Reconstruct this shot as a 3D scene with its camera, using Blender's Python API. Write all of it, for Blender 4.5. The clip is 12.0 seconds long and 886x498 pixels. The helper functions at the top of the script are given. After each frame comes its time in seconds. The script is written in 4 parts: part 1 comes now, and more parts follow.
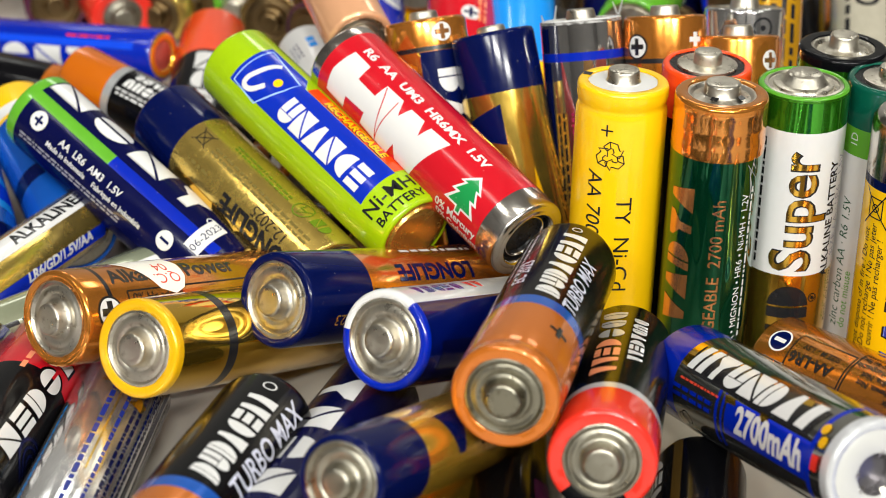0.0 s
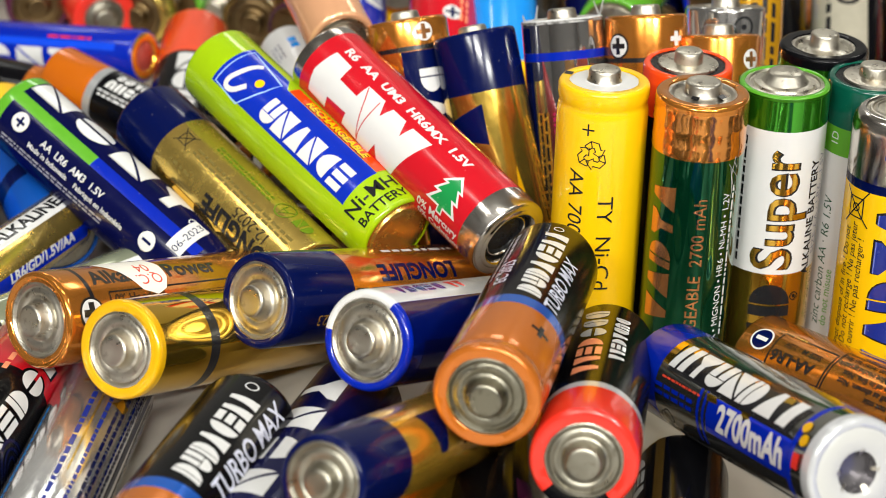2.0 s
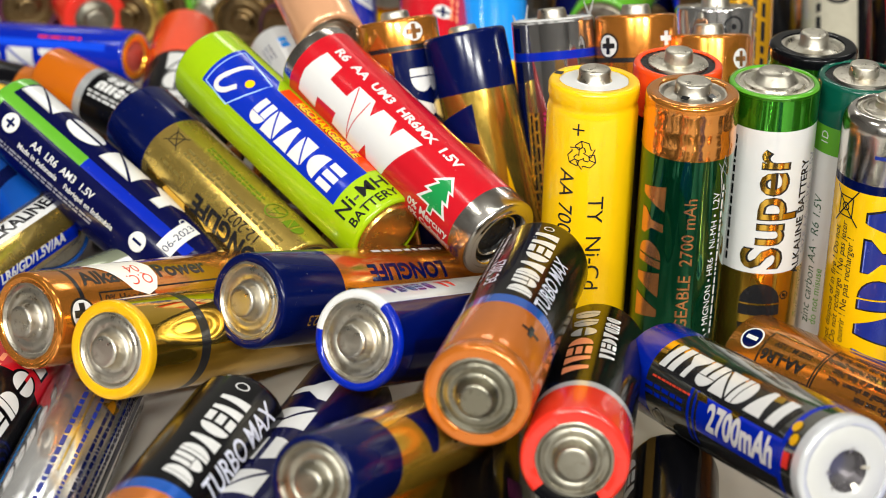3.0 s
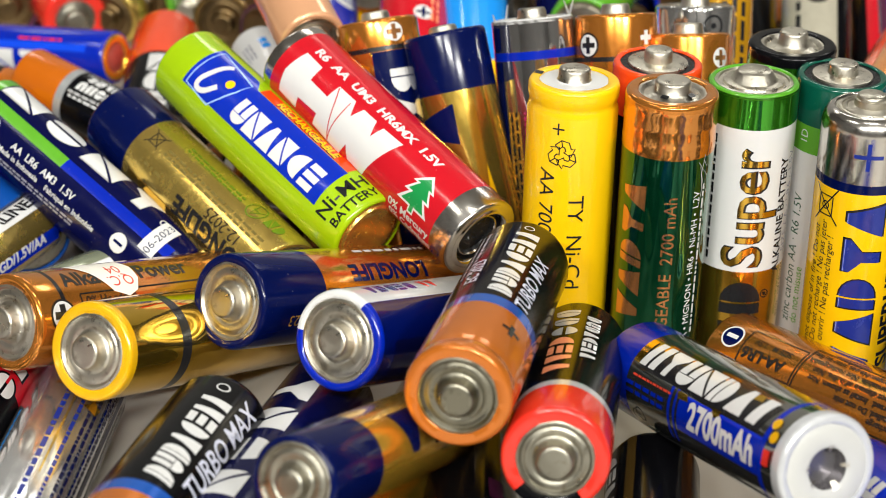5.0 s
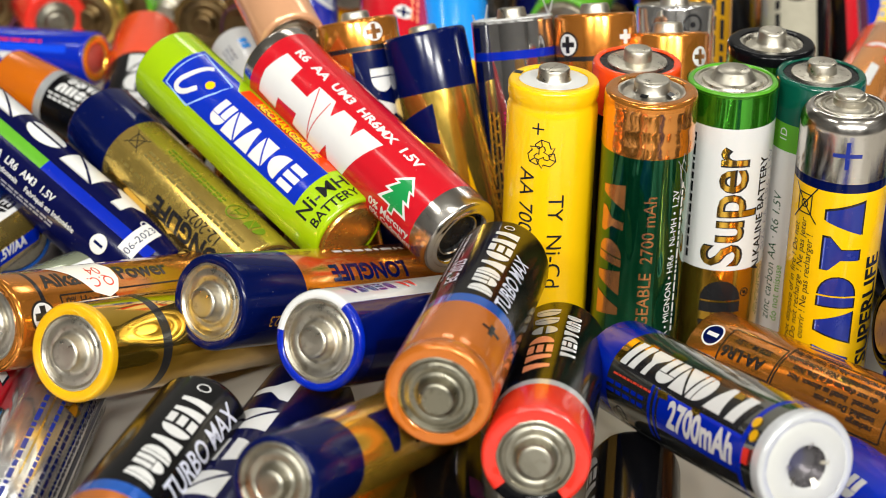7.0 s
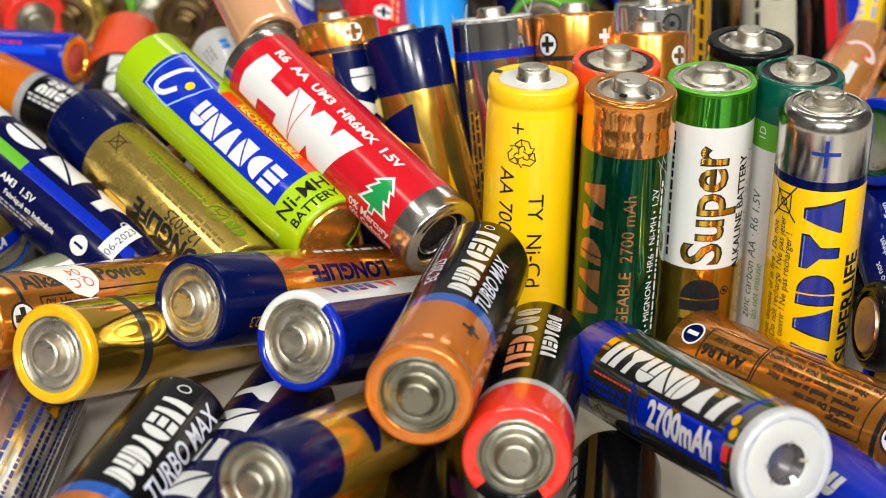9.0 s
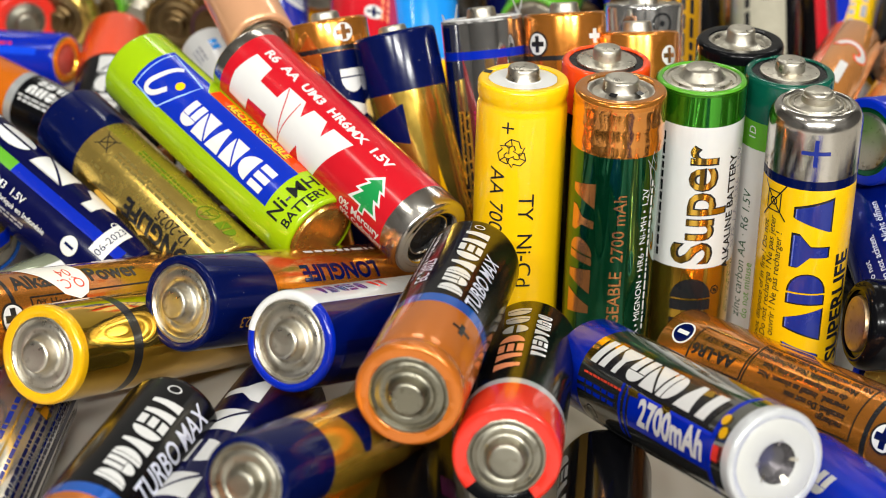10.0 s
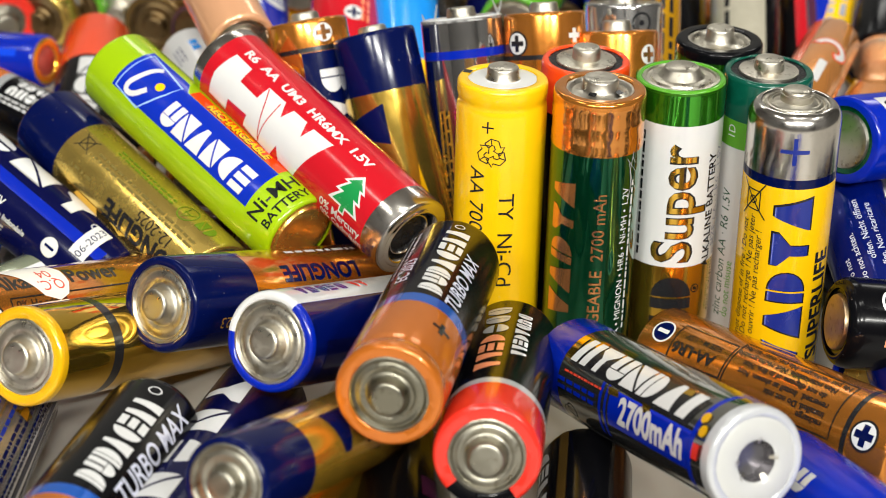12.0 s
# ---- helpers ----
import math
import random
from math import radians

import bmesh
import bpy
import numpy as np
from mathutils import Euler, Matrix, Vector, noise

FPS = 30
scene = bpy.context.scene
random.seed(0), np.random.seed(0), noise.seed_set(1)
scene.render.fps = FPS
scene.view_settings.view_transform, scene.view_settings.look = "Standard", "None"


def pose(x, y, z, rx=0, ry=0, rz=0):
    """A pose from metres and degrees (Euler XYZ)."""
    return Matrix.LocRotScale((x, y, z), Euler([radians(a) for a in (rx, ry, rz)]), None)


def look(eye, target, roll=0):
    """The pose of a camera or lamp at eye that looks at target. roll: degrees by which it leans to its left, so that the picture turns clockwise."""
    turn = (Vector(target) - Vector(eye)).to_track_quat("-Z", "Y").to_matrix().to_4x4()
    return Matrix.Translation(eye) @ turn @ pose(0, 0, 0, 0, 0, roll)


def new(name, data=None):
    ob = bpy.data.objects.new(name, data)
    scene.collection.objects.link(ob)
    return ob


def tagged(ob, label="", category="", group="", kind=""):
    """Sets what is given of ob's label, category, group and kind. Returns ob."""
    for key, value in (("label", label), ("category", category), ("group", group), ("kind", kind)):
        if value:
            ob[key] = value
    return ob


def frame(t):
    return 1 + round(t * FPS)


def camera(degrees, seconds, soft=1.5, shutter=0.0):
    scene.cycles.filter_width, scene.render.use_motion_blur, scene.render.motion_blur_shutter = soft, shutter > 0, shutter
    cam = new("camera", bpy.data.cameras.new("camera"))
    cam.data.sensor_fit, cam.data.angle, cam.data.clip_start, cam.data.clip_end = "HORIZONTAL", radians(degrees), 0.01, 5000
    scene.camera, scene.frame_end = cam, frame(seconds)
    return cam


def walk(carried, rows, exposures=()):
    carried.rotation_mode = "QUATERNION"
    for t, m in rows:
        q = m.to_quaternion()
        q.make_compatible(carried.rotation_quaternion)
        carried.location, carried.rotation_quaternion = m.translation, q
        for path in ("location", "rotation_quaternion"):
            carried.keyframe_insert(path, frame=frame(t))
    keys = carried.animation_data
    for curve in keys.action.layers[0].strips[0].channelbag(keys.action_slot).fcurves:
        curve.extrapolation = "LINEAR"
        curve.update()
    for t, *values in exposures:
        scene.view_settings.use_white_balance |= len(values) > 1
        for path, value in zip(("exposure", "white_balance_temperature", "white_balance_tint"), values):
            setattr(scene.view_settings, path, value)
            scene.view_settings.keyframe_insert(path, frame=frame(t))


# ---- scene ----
cam = camera(25.0, 12.0, 0.9)
PATH = [
    (0.0, -0.001451, 0.000666, 0.164461, 63.0227, -1.5123, 2.2768),
    (0.5, -0.001331, 0.000609, 0.164508, 63.0227, -1.5123, 2.1508),
    (1.0, -0.001211, 0.000552, 0.164554, 63.0227, -1.5123, 2.0247),
    (1.5, -0.001100, 0.000500, 0.164597, 63.0227, -1.5123, 1.9085),
    (2.0, -0.000990, 0.000448, 0.164639, 63.0227, -1.5123, 1.7927),
    (2.5, -0.000875, 0.000395, 0.164683, 63.0227, -1.5123, 1.6729),
    (3.0, -0.000744, 0.000335, 0.164732, 63.0227, -1.5123, 1.5371),
    (5.0, -0.000247, 0.000110, 0.164913, 63.0227, -1.5123, 1.0231),
    (5.5, -0.000123, 0.000054, 0.164957, 63.0227, -1.5123, 0.8953),
    (6.0, 0.000000, 0.000000, 0.165000, 63.0227, -1.5123, 0.7697),
    (6.5, 0.000130, -0.000057, 0.165045, 63.0227, -1.5123, 0.6369),
    (7.0, 0.000266, -0.000117, 0.165092, 63.0227, -1.5123, 0.4986),
    (9.0, 0.000784, -0.000340, 0.165264, 63.0227, -1.5123, -0.0252),
    (9.5, 0.000916, -0.000396, 0.165307, 63.0227, -1.5123, -0.1575),
    (10.0, 0.001040, -0.000448, 0.165346, 63.0227, -1.5123, -0.2813),
    (10.5, 0.001178, -0.000506, 0.165390, 63.0227, -1.5123, -0.4195),
    (11.0, 0.001305, -0.000558, 0.165429, 63.0227, -1.5123, -0.5457),
    (11.5, 0.001440, -0.000614, 0.165471, 63.0227, -1.5123, -0.6793),
    (12.0, 0.001564, -0.000665, 0.165509, 63.0227, -1.5123, -0.8025),
]
walk(cam, [(t, pose(x, y, z, rx, ry, rz)) for t, x, y, z, rx, ry, rz in PATH])
cam.data.dof.use_dof = True
cam.data.dof.focus_distance = 0.298
cam.data.dof.aperture_fstop = 31.0

# ---- light: an indoor hall with ceiling lamps ----
world = bpy.data.worlds.new("world")
scene.world = world
world.use_nodes = True
world.node_tree.nodes["Background"].inputs[0].default_value = (1.0, 0.97, 0.93, 1)
world.node_tree.nodes["Background"].inputs[1].default_value = 0.1


def ceiling_lamp(x, y, z, sx, sy, watts, target=(0, 0.28, 0.02)):
    light = bpy.data.lights.new("ceiling_lamp", "AREA")
    light.shape, light.size, light.size_y = "RECTANGLE", sx, sy
    light.energy, light.color = watts, (0.985, 0.975, 0.91)
    ob = new("ceiling_lamp", light)
    ob.matrix_world = look((x, y, z), target)
    return ob


for lx in (-1.0, 0.1, 1.15):
    # the row at y 2.2 is added for the upright caps to reflect
    for ly, watts in ((-2.02, 64), (-0.1, 7.0), (2.2, 6)):
        ceiling_lamp(lx, ly, 1.75, 0.6, 0.09 if ly < 2 else 0.3, watts * (0.9 if lx < 0 else 1.15))
scene.view_settings.exposure = -0.67

# ---- materials ----
MATS = {}


def nodes_of(name):
    m = bpy.data.materials.new(name)
    m.use_nodes = True
    n = m.node_tree.nodes
    return m, n, m.node_tree.links, n["Principled BSDF"]


def wear(n, l, scale, low, high, seed=0.0):
    """Mottled values between low and high, at a fine and a coarse size."""
    tc = n.new("ShaderNodeTexCoord")
    mp = n.new("ShaderNodeMapping")
    mp.inputs["Location"].default_value = (seed, seed * 0.7, seed * 1.3)
    l.new(tc.outputs["Object"], mp.inputs[0])
    t = n.new("ShaderNodeTexNoise")
    t.inputs["Scale"].default_value, t.inputs["Detail"].default_value = scale, 6
    t.inputs["Roughness"].default_value = 0.65
    l.new(mp.outputs[0], t.inputs["Vector"])
    r = n.new("ShaderNodeMapRange")
    r.inputs["From Min"].default_value, r.inputs["From Max"].default_value = 0.3, 0.7
    r.inputs["To Min"].default_value, r.inputs["To Max"].default_value = low, high
    l.new(t.outputs["Fac"], r.inputs["Value"])
    return r.outputs["Result"], t.outputs["Fac"], mp.outputs[0]


def tint(n, l, colour, fac, amount):
    """The colour, a little darker and lighter by fac."""
    mix = n.new("ShaderNodeMix")
    mix.data_type = "RGBA"
    mix.inputs[6].default_value = (*[c * (1 - amount) for c in colour], 1)
    mix.inputs[7].default_value = (*[min(1, c * (1 + amount)) for c in colour], 1)
    l.new(fac, mix.inputs[0])
    return mix.outputs[2]


def film(name, colour, metal=0.0, rough=0.2, coat=0.3, amount=0.06, wave=0.02, wide=170, grain=0.0, gloss=0.5):
    """Printed plastic film shrunk over the can: glossy, slightly wavy (wave in mm), with scuffs; grain makes brushed foil."""
    if name in MATS:
        return MATS[name]
    m, n, l, b = nodes_of(name)
    rg, fac, vec = wear(n, l, 420, rough * 0.5, rough * 0.85, len(MATS) * 0.37)
    speck = n.new("ShaderNodeTexNoise")
    speck.inputs["Scale"].default_value, speck.inputs["Detail"].default_value = 1500, 1
    l.new(vec, speck.inputs["Vector"])
    dust = n.new("ShaderNodeMapRange")
    dust.inputs["From Min"].default_value, dust.inputs["From Max"].default_value = 0.77, 0.82
    dust.inputs["To Max"].default_value = 0.17
    l.new(speck.outputs["Fac"], dust.inputs["Value"])
    mix = n.new("ShaderNodeMix")
    mix.data_type = "RGBA"
    l.new(dust.outputs["Result"], mix.inputs[0])
    l.new(tint(n, l, colour, fac, amount), mix.inputs[6])
    mix.inputs[7].default_value = (0.42, 0.4, 0.36, 1)
    l.new(mix.outputs[2], b.inputs["Base Color"])
    l.new(rg, b.inputs["Roughness"])
    b.inputs["Metallic"].default_value = metal
    b.inputs["Specular IOR Level"].default_value = gloss
    b.inputs["Coat Weight"].default_value = coat
    b.inputs["Coat Roughness"].default_value = 0.05
    ripple = n.new("ShaderNodeTexNoise")
    ripple.inputs["Scale"].default_value, ripple.inputs["Detail"].default_value = wide, 2
    l.new(vec, ripple.inputs["Vector"])
    bp = n.new("ShaderNodeBump")
    bp.inputs["Strength"].default_value, bp.inputs["Distance"].default_value = 0.5, wave * 0.001
    l.new(ripple.outputs["Fac"], bp.inputs["Height"])
    out = bp.outputs[0]
    l.new(out, b.inputs["Coat Normal"])
    if grain:
        fine = n.new("ShaderNodeTexNoise")
        fine.inputs["Scale"].default_value, fine.inputs["Detail"].default_value = 5200, 3
        l.new(vec, fine.inputs["Vector"])
        b2 = n.new("ShaderNodeBump")
        b2.inputs["Strength"].default_value, b2.inputs["Distance"].default_value = 0.4, grain * 0.001
        l.new(fine.outputs["Fac"], b2.inputs["Height"])
        l.new(out, b2.inputs["Normal"])
        out = b2.outputs[0]
    l.new(out, b.inputs["Normal"])
    MATS[name] = m
    return m


def steel(name, colour=(0.60, 0.555, 0.46), rough=0.3, amount=0.06, brushed=False, pits=0.5):
    """Nickel-plated steel with tarnish specks: turned in rings, or brushed along the can."""
    if name in MATS:
        return MATS[name]
    m, n, l, b = nodes_of(name)
    rg, fac, vec = wear(n, l, 350, rough * 0.6, rough * 1.4, len(MATS) * 0.53)
    speck = n.new("ShaderNodeTexNoise")
    speck.inputs["Scale"].default_value, speck.inputs["Detail"].default_value = 900, 3
    l.new(vec, speck.inputs["Vector"])
    spot = n.new("ShaderNodeMapRange")
    spot.inputs["From Min"].default_value, spot.inputs["From Max"].default_value = 0.58, 0.72
    spot.inputs["To Max"].default_value = pits
    l.new(speck.outputs["Fac"], spot.inputs["Value"])
    mix = n.new("ShaderNodeMix")
    mix.data_type = "RGBA"
    l.new(spot.outputs["Result"], mix.inputs[0])
    l.new(tint(n, l, colour, fac, amount), mix.inputs[6])
    mix.inputs[7].default_value = (*[c * k for c, k in zip(colour, (0.42, 0.36, 0.28))], 1)
    l.new(mix.outputs[2], b.inputs["Base Color"])
    l.new(rg, b.inputs["Roughness"])
    b.inputs["Metallic"].default_value = 1.0
    tc = n.new("ShaderNodeTexCoord")
    if brushed:
        mp = n.new("ShaderNodeMapping")
        mp.inputs["Scale"].default_value = (1, 1, 0.025)
        l.new(tc.outputs["Object"], mp.inputs[0])
        grain = n.new("ShaderNodeTexNoise")
        grain.inputs["Scale"].default_value, grain.inputs["Detail"].default_value = 2600, 3
        l.new(mp.outputs[0], grain.inputs["Vector"])
        height, deep = grain.outputs["Fac"], 0.000014
    else:
        grain = n.new("ShaderNodeTexWave")
        grain.wave_type, grain.rings_direction = "RINGS", "Z"
        grain.inputs["Scale"].default_value, grain.inputs["Distortion"].default_value = 780, 1.5
        grain.inputs["Detail"].default_value = 2
        l.new(tc.outputs["Object"], grain.inputs["Vector"])
        height, deep = grain.outputs["Fac"], 0.000006
    b1 = n.new("ShaderNodeBump")
    b1.inputs["Strength"].default_value, b1.inputs["Distance"].default_value = 0.5, deep
    l.new(height, b1.inputs["Height"])
    dent = n.new("ShaderNodeTexNoise")
    dent.inputs["Scale"].default_value, dent.inputs["Detail"].default_value = 430, 3
    l.new(vec, dent.inputs["Vector"])
    bp = n.new("ShaderNodeBump")
    bp.inputs["Strength"].default_value, bp.inputs["Distance"].default_value = 0.4, 0.00001
    l.new(dent.outputs["Fac"], bp.inputs["Height"])
    l.new(b1.outputs[0], bp.inputs["Normal"])
    l.new(bp.outputs[0], b.inputs["Normal"])
    MATS[name] = m
    return m


STEEL = steel("nickel_steel", (0.64, 0.60, 0.51), 0.36)
STEEL_DULL = steel("dull_steel", (0.62, 0.58, 0.50), 0.36, 0.14, False, 0.7)
STEEL_BARE = steel("bare_can_steel", (0.62, 0.59, 0.55), 0.19, 0.08, True, 0.2)
COPPER_END = steel("copper_end", (0.50, 0.36, 0.22), 0.42)
YELLOW = film("yellow_film", (0.90, 0.53, 0.003), 0, 0.3, 0.3, 0.03)
WHITE = film("white_film", (0.66, 0.66, 0.655), 0, 0.3, 0.3, 0.03)
RED = film("red_film", (0.51, 0.006, 0.015), 0, 0.3, 0.15, 0.05)
REDCAP = film("red_cap_film", (0.68, 0.028, 0.016), 0, 0.26, 0.4, 0.06)
LIME = film("lime_film", (0.31, 0.49, 0.003), 0, 0.25, 0.25, 0.05)
NAVY = film("navy_film", (0.001, 0.004, 0.05), 0.0, 0.22, 0.0, 0.1, 0.03, 150, 0.0, 0.25)
BLUE = film("blue_film", (0.001, 0.016, 0.36), 0.0, 0.22, 0.0, 0.08)
SKY = film("sky_film", (0.01, 0.25, 0.75), 0, 0.25, 0.4, 0.06)
BLACK = film("black_film", (0.003, 0.003, 0.004), 0, 0.24, 0.0, 0.1, 0.02, 170, 0.0, 0.16)
GOLD = film("gold_foil", (0.86, 0.52, 0.05), 0.96, 0.12, 0.2, 0.05, 0.13, 170)
PALEGOLD = film("pale_gold_foil", (0.82, 0.58, 0.14), 0.9, 0.36, 0.2, 0.08, 0.04, 170, 0.012)
COPPER = film("copper_foil", (0.70, 0.25, 0.035), 0.8, 0.26, 0.5, 0.05, 0.04, 120)
COPPERWRAP = film("creased_copper_foil", (0.76, 0.30, 0.06), 0.9, 0.2, 0.5, 0.06, 0.13, 260)
ORANGE = film("orange_film", (0.52, 0.12, 0.004), 0.1, 0.26, 0.4, 0.05)
GREEN = film("green_foil", (0.05, 0.33, 0.015), 0.85, 0.15, 0.5, 0.08, 0.07, 130)
DKGREEN = film("dark_green_foil", (0.004, 0.125, 0.05), 0.85, 0.15, 0.6, 0.15, 0.16, 110)
TEAL = film("teal_film", (0.002, 0.075, 0.048), 0.0, 0.2, 0.15, 0.08)
SILVER = film("silver_foil", (0.66, 0.65, 0.64), 0.95, 0.13, 0.4, 0.06, 0.08, 110)
GREY = film("grey_film", (0.36, 0.37, 0.38), 0.3, 0.3, 0.4, 0.08)
PLASTIC = film("black_plastic", (0.008, 0.008, 0.009), 0, 0.4, 0.0, 0.2, 0.02, 170, 0.0, 0.25)


def ink(name, colour, rough=0.35, metal=0.0):
    return film(name, colour, metal, rough, 0.0, 0.05, 0.01)


BLACKINK = ink("black_ink", (0.012, 0.012, 0.014))
BLUEINK = ink("blue_ink", (0.012, 0.025, 0.22))
GREENINK = ink("green_ink", (0.01, 0.25, 0.06))
GREENTEXT = ink("dark_green_ink", (0.01, 0.07, 0.03))
REDINK = ink("red_ink", (0.7, 0.06, 0.03))
GREYINK = ink("grey_ink", (0.3, 0.3, 0.36))
SKYINK = ink("pale_blue_ink", (0.3, 0.5, 0.85))
SKYWHITE = ink("pale_lilac_ink", (0.6, 0.62, 0.75))
BROWNINK = ink("brown_ink", (0.16, 0.12, 0.03))
OLIVEINK = ink("olive_ink", (0.12, 0.2, 0.01))
MAGENTA = ink("magenta_ink", (0.5, 0.02, 0.1))
SALMON = ink("salmon_ink", (0.85, 0.28, 0.13))
COPPERINK = ink("copper_ink", (0.72, 0.31, 0.11), 0.3, 0.85)
GOLDINK = ink("gold_ink", (0.80, 0.48, 0.08), 0.45, 0.7)
ORANGERED = film("orange_red_film", (0.80, 0.06, 0.006), 0, 0.3, 0.5, 0.08)
GREEN2 = film("leaf_green_film", (0.10, 0.35, 0.02), 0, 0.3, 0.5, 0.08)
BLUE2 = film("ultramarine_film", (0.002, 0.022, 0.40), 0, 0.3, 0.12, 0.05)
BLUE3 = film("bright_blue_foil", (0.007, 0.10, 0.50), 0.35, 0.2, 0.4, 0.1)
NAVY2 = film("ink_navy_film", (0.002, 0.003, 0.04), 0.0, 0.24, 0.0, 0.1, 0.02, 170, 0.0, 0.2)
COPPER2 = film("satin_copper_film", (0.57, 0.155, 0.016), 0.4, 0.3, 0.4, 0.06)
YELLOWRIM = film("amber_film", (0.86, 0.46, 0.004), 0.2, 0.3, 0.6, 0.08)
DARKFOIL = film("dark_silver_foil", (0.34, 0.34, 0.31), 0.95, 0.14, 0.4, 0.25, 0.1, 130)
GREYWHITE = film("pale_grey_film", (0.55, 0.56, 0.58), 0.2, 0.3, 0.5, 0.1)
COPPER3 = film("bare_copper", (0.88, 0.46, 0.25), 0.4, 0.3, 0.4, 0.04)
BEIGE = film("beige_film", (0.45, 0.42, 0.33), 0.2, 0.3, 0.5, 0.15)
PURPLE = film("purple_film", (0.07, 0.012, 0.04), 0.1, 0.3, 0.5, 0.15)
PALEGREEN = film("pale_green_film", (0.30, 0.33, 0.22), 0.3, 0.25, 0.7, 0.15)
BROWN = film("brown_foil", (0.16, 0.09, 0.02), 0.6, 0.3, 0.5, 0.2)
PAPER = film("sticker_paper", (0.85, 0.82, 0.74), 0, 0.6, 0.0, 0.05)
PAPERWHITE = film("paper_ring", (0.50, 0.50, 0.48), 0, 0.55, 0.1, 0.05)
HOLE = film("dark_hole", (0.2, 0.19, 0.2), 0.6, 0.35, 0.0, 0.2)
GREENRIM = film("bright_green_film", (0.09, 0.34, 0.02), 0.1, 0.25, 0.4, 0.05)
REDBROWN = film("red_brown_plate", (0.38, 0.09, 0.07), 0.4, 0.3, 0.2, 0.15)
AMBER = film("dull_amber_film", (0.5, 0.25, 0.005), 0.3, 0.3, 0.3, 0.1)

CLEARGREY = film("clear_wrapped_steel", (0.52, 0.51, 0.50), 0.95, 0.12, 0.6, 0.2, 0.2, 110)
SKYBLUE = film("vivid_blue_film", (0.004, 0.06, 0.7), 0, 0.25, 0.4, 0.06)
BROWN_END = steel("tarnished_end", (0.22, 0.15, 0.07), 0.4, 0.2)
STEEL_DARK = steel("dark_nickel_steel", (0.36, 0.34, 0.28), 0.4, 0.12)
TARNISHED = steel("tarnished_nickel", (0.27, 0.255, 0.20), 0.36, 0.15, False, 0.6)
COPPER4 = film("bright_copper_foil", (0.88, 0.34, 0.08), 0.6, 0.24, 1.0, 0.05)
GRAINGOLD = film("satin_gold_foil", (0.78, 0.52, 0.09), 0.92, 0.26, 0.3, 0.1, 0.06, 150, 0.01)
GOLDPRINT = film("amber_gold_foil", (0.90, 0.52, 0.05), 0.8, 0.3, 0.3, 0.08, 0.06, 130)
STREAKGOLD = film("streaked_gold_foil", (0.86, 0.50, 0.06), 0.95, 0.16, 0.3, 0.08, 0.2, 100)
DEEPBLUE = film("deep_blue_film", (0.001, 0.008, 0.15), 0.4, 0.18, 0.3, 0.1, 0.1, 110)
SHINYBLUE = film("electric_blue_foil", (0.001, 0.025, 0.5), 0.0, 0.3, 0.0, 0.1, 0.06, 120, 0.0, 0.1)
WORNSILVER = film("worn_silver_foil", (0.90, 0.90, 0.92), 0.9, 0.26, 0.5, 0.2, 0.2, 120)


# ---- structure ----


def mesh_object(name, bm, mats, parent=None, label=""):
    me = bpy.data.meshes.new(name)
    bm.normal_update()
    bm.to_mesh(me)
    bm.free()
    for m in mats:
        me.materials.append(m)
    ob = new(name, me)
    ob.parent = parent
    if label:
        ob["label"] = label
    return ob


def box(name, x0, x1, y0, y1, z0, z1, mat):
    bm = bmesh.new()
    bmesh.ops.create_cube(bm, size=1, matrix=Matrix.LocRotScale(((x0 + x1) / 2, (y0 + y1) / 2, (z0 + z1) / 2), None, (x1 - x0, y1 - y0, z1 - z0)))
    return mesh_object(name, bm, [mat])


def plain(name, colour, rough=0.6, scale=40):
    m, n, l, b = nodes_of(name)
    rg, fac, vec = wear(n, l, scale, rough * 0.85, min(1, rough * 1.15))
    l.new(tint(n, l, colour, fac, 0.08), b.inputs["Base Color"])
    l.new(rg, b.inputs["Roughness"])
    return m


# for the unseen walls: kept dark so metal reflections gain contrast; legs share it
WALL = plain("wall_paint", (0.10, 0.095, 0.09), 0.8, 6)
tagged(box("table_top", -0.9, 0.9, -0.45, 1.2, -0.03, 0.0, plain("table_laminate", (0.46, 0.43, 0.38), 0.4, 60)), "beige laminate table top under the pile", "table", kind="structure")
for lx in (-0.84, 0.84):
    for ly in (-0.39, 1.14):
        tagged(box("table_leg", lx - 0.025, lx + 0.025, ly - 0.025, ly + 0.025, -0.75, -0.03, WALL), "square grey steel leg under the table top", "table leg", kind="structure")
tagged(box("floor", -2.2, 2.2, -2.2, 2.6, -0.78, -0.75, plain("floor_paint", (0.14, 0.13, 0.125), 0.5)), "plain grey floor", "floor", kind="structure")
tagged(box("ceiling", -2.2, 2.2, -2.2, 2.6, 1.85, 1.9, plain("ceiling_paint", (0.5, 0.48, 0.46), 0.8, 6)), "plain pale ceiling", "ceiling", kind="structure")
# unseen wall, made pale so the upright steel caps reflect it brightly
tagged(box("wall_north", -2.2, 2.2, 2.6, 2.7, -0.78, 1.9, plain("reflector_wall_paint", (0.42, 0.41, 0.39), 0.8, 6)), "unseen pale wall, added as a reflector for the caps", "wall", kind="structure")
tagged(box("wall_south", -2.2, 2.2, -2.3, -2.2, -0.78, 1.9, WALL), "unseen dark wall, added for contrast in reflections", "wall", kind="structure")
tagged(box("wall_west", -2.3, -2.2, -2.2, 2.6, -0.78, 1.9, WALL), "unseen dark wall, added for contrast in reflections", "wall", kind="structure")
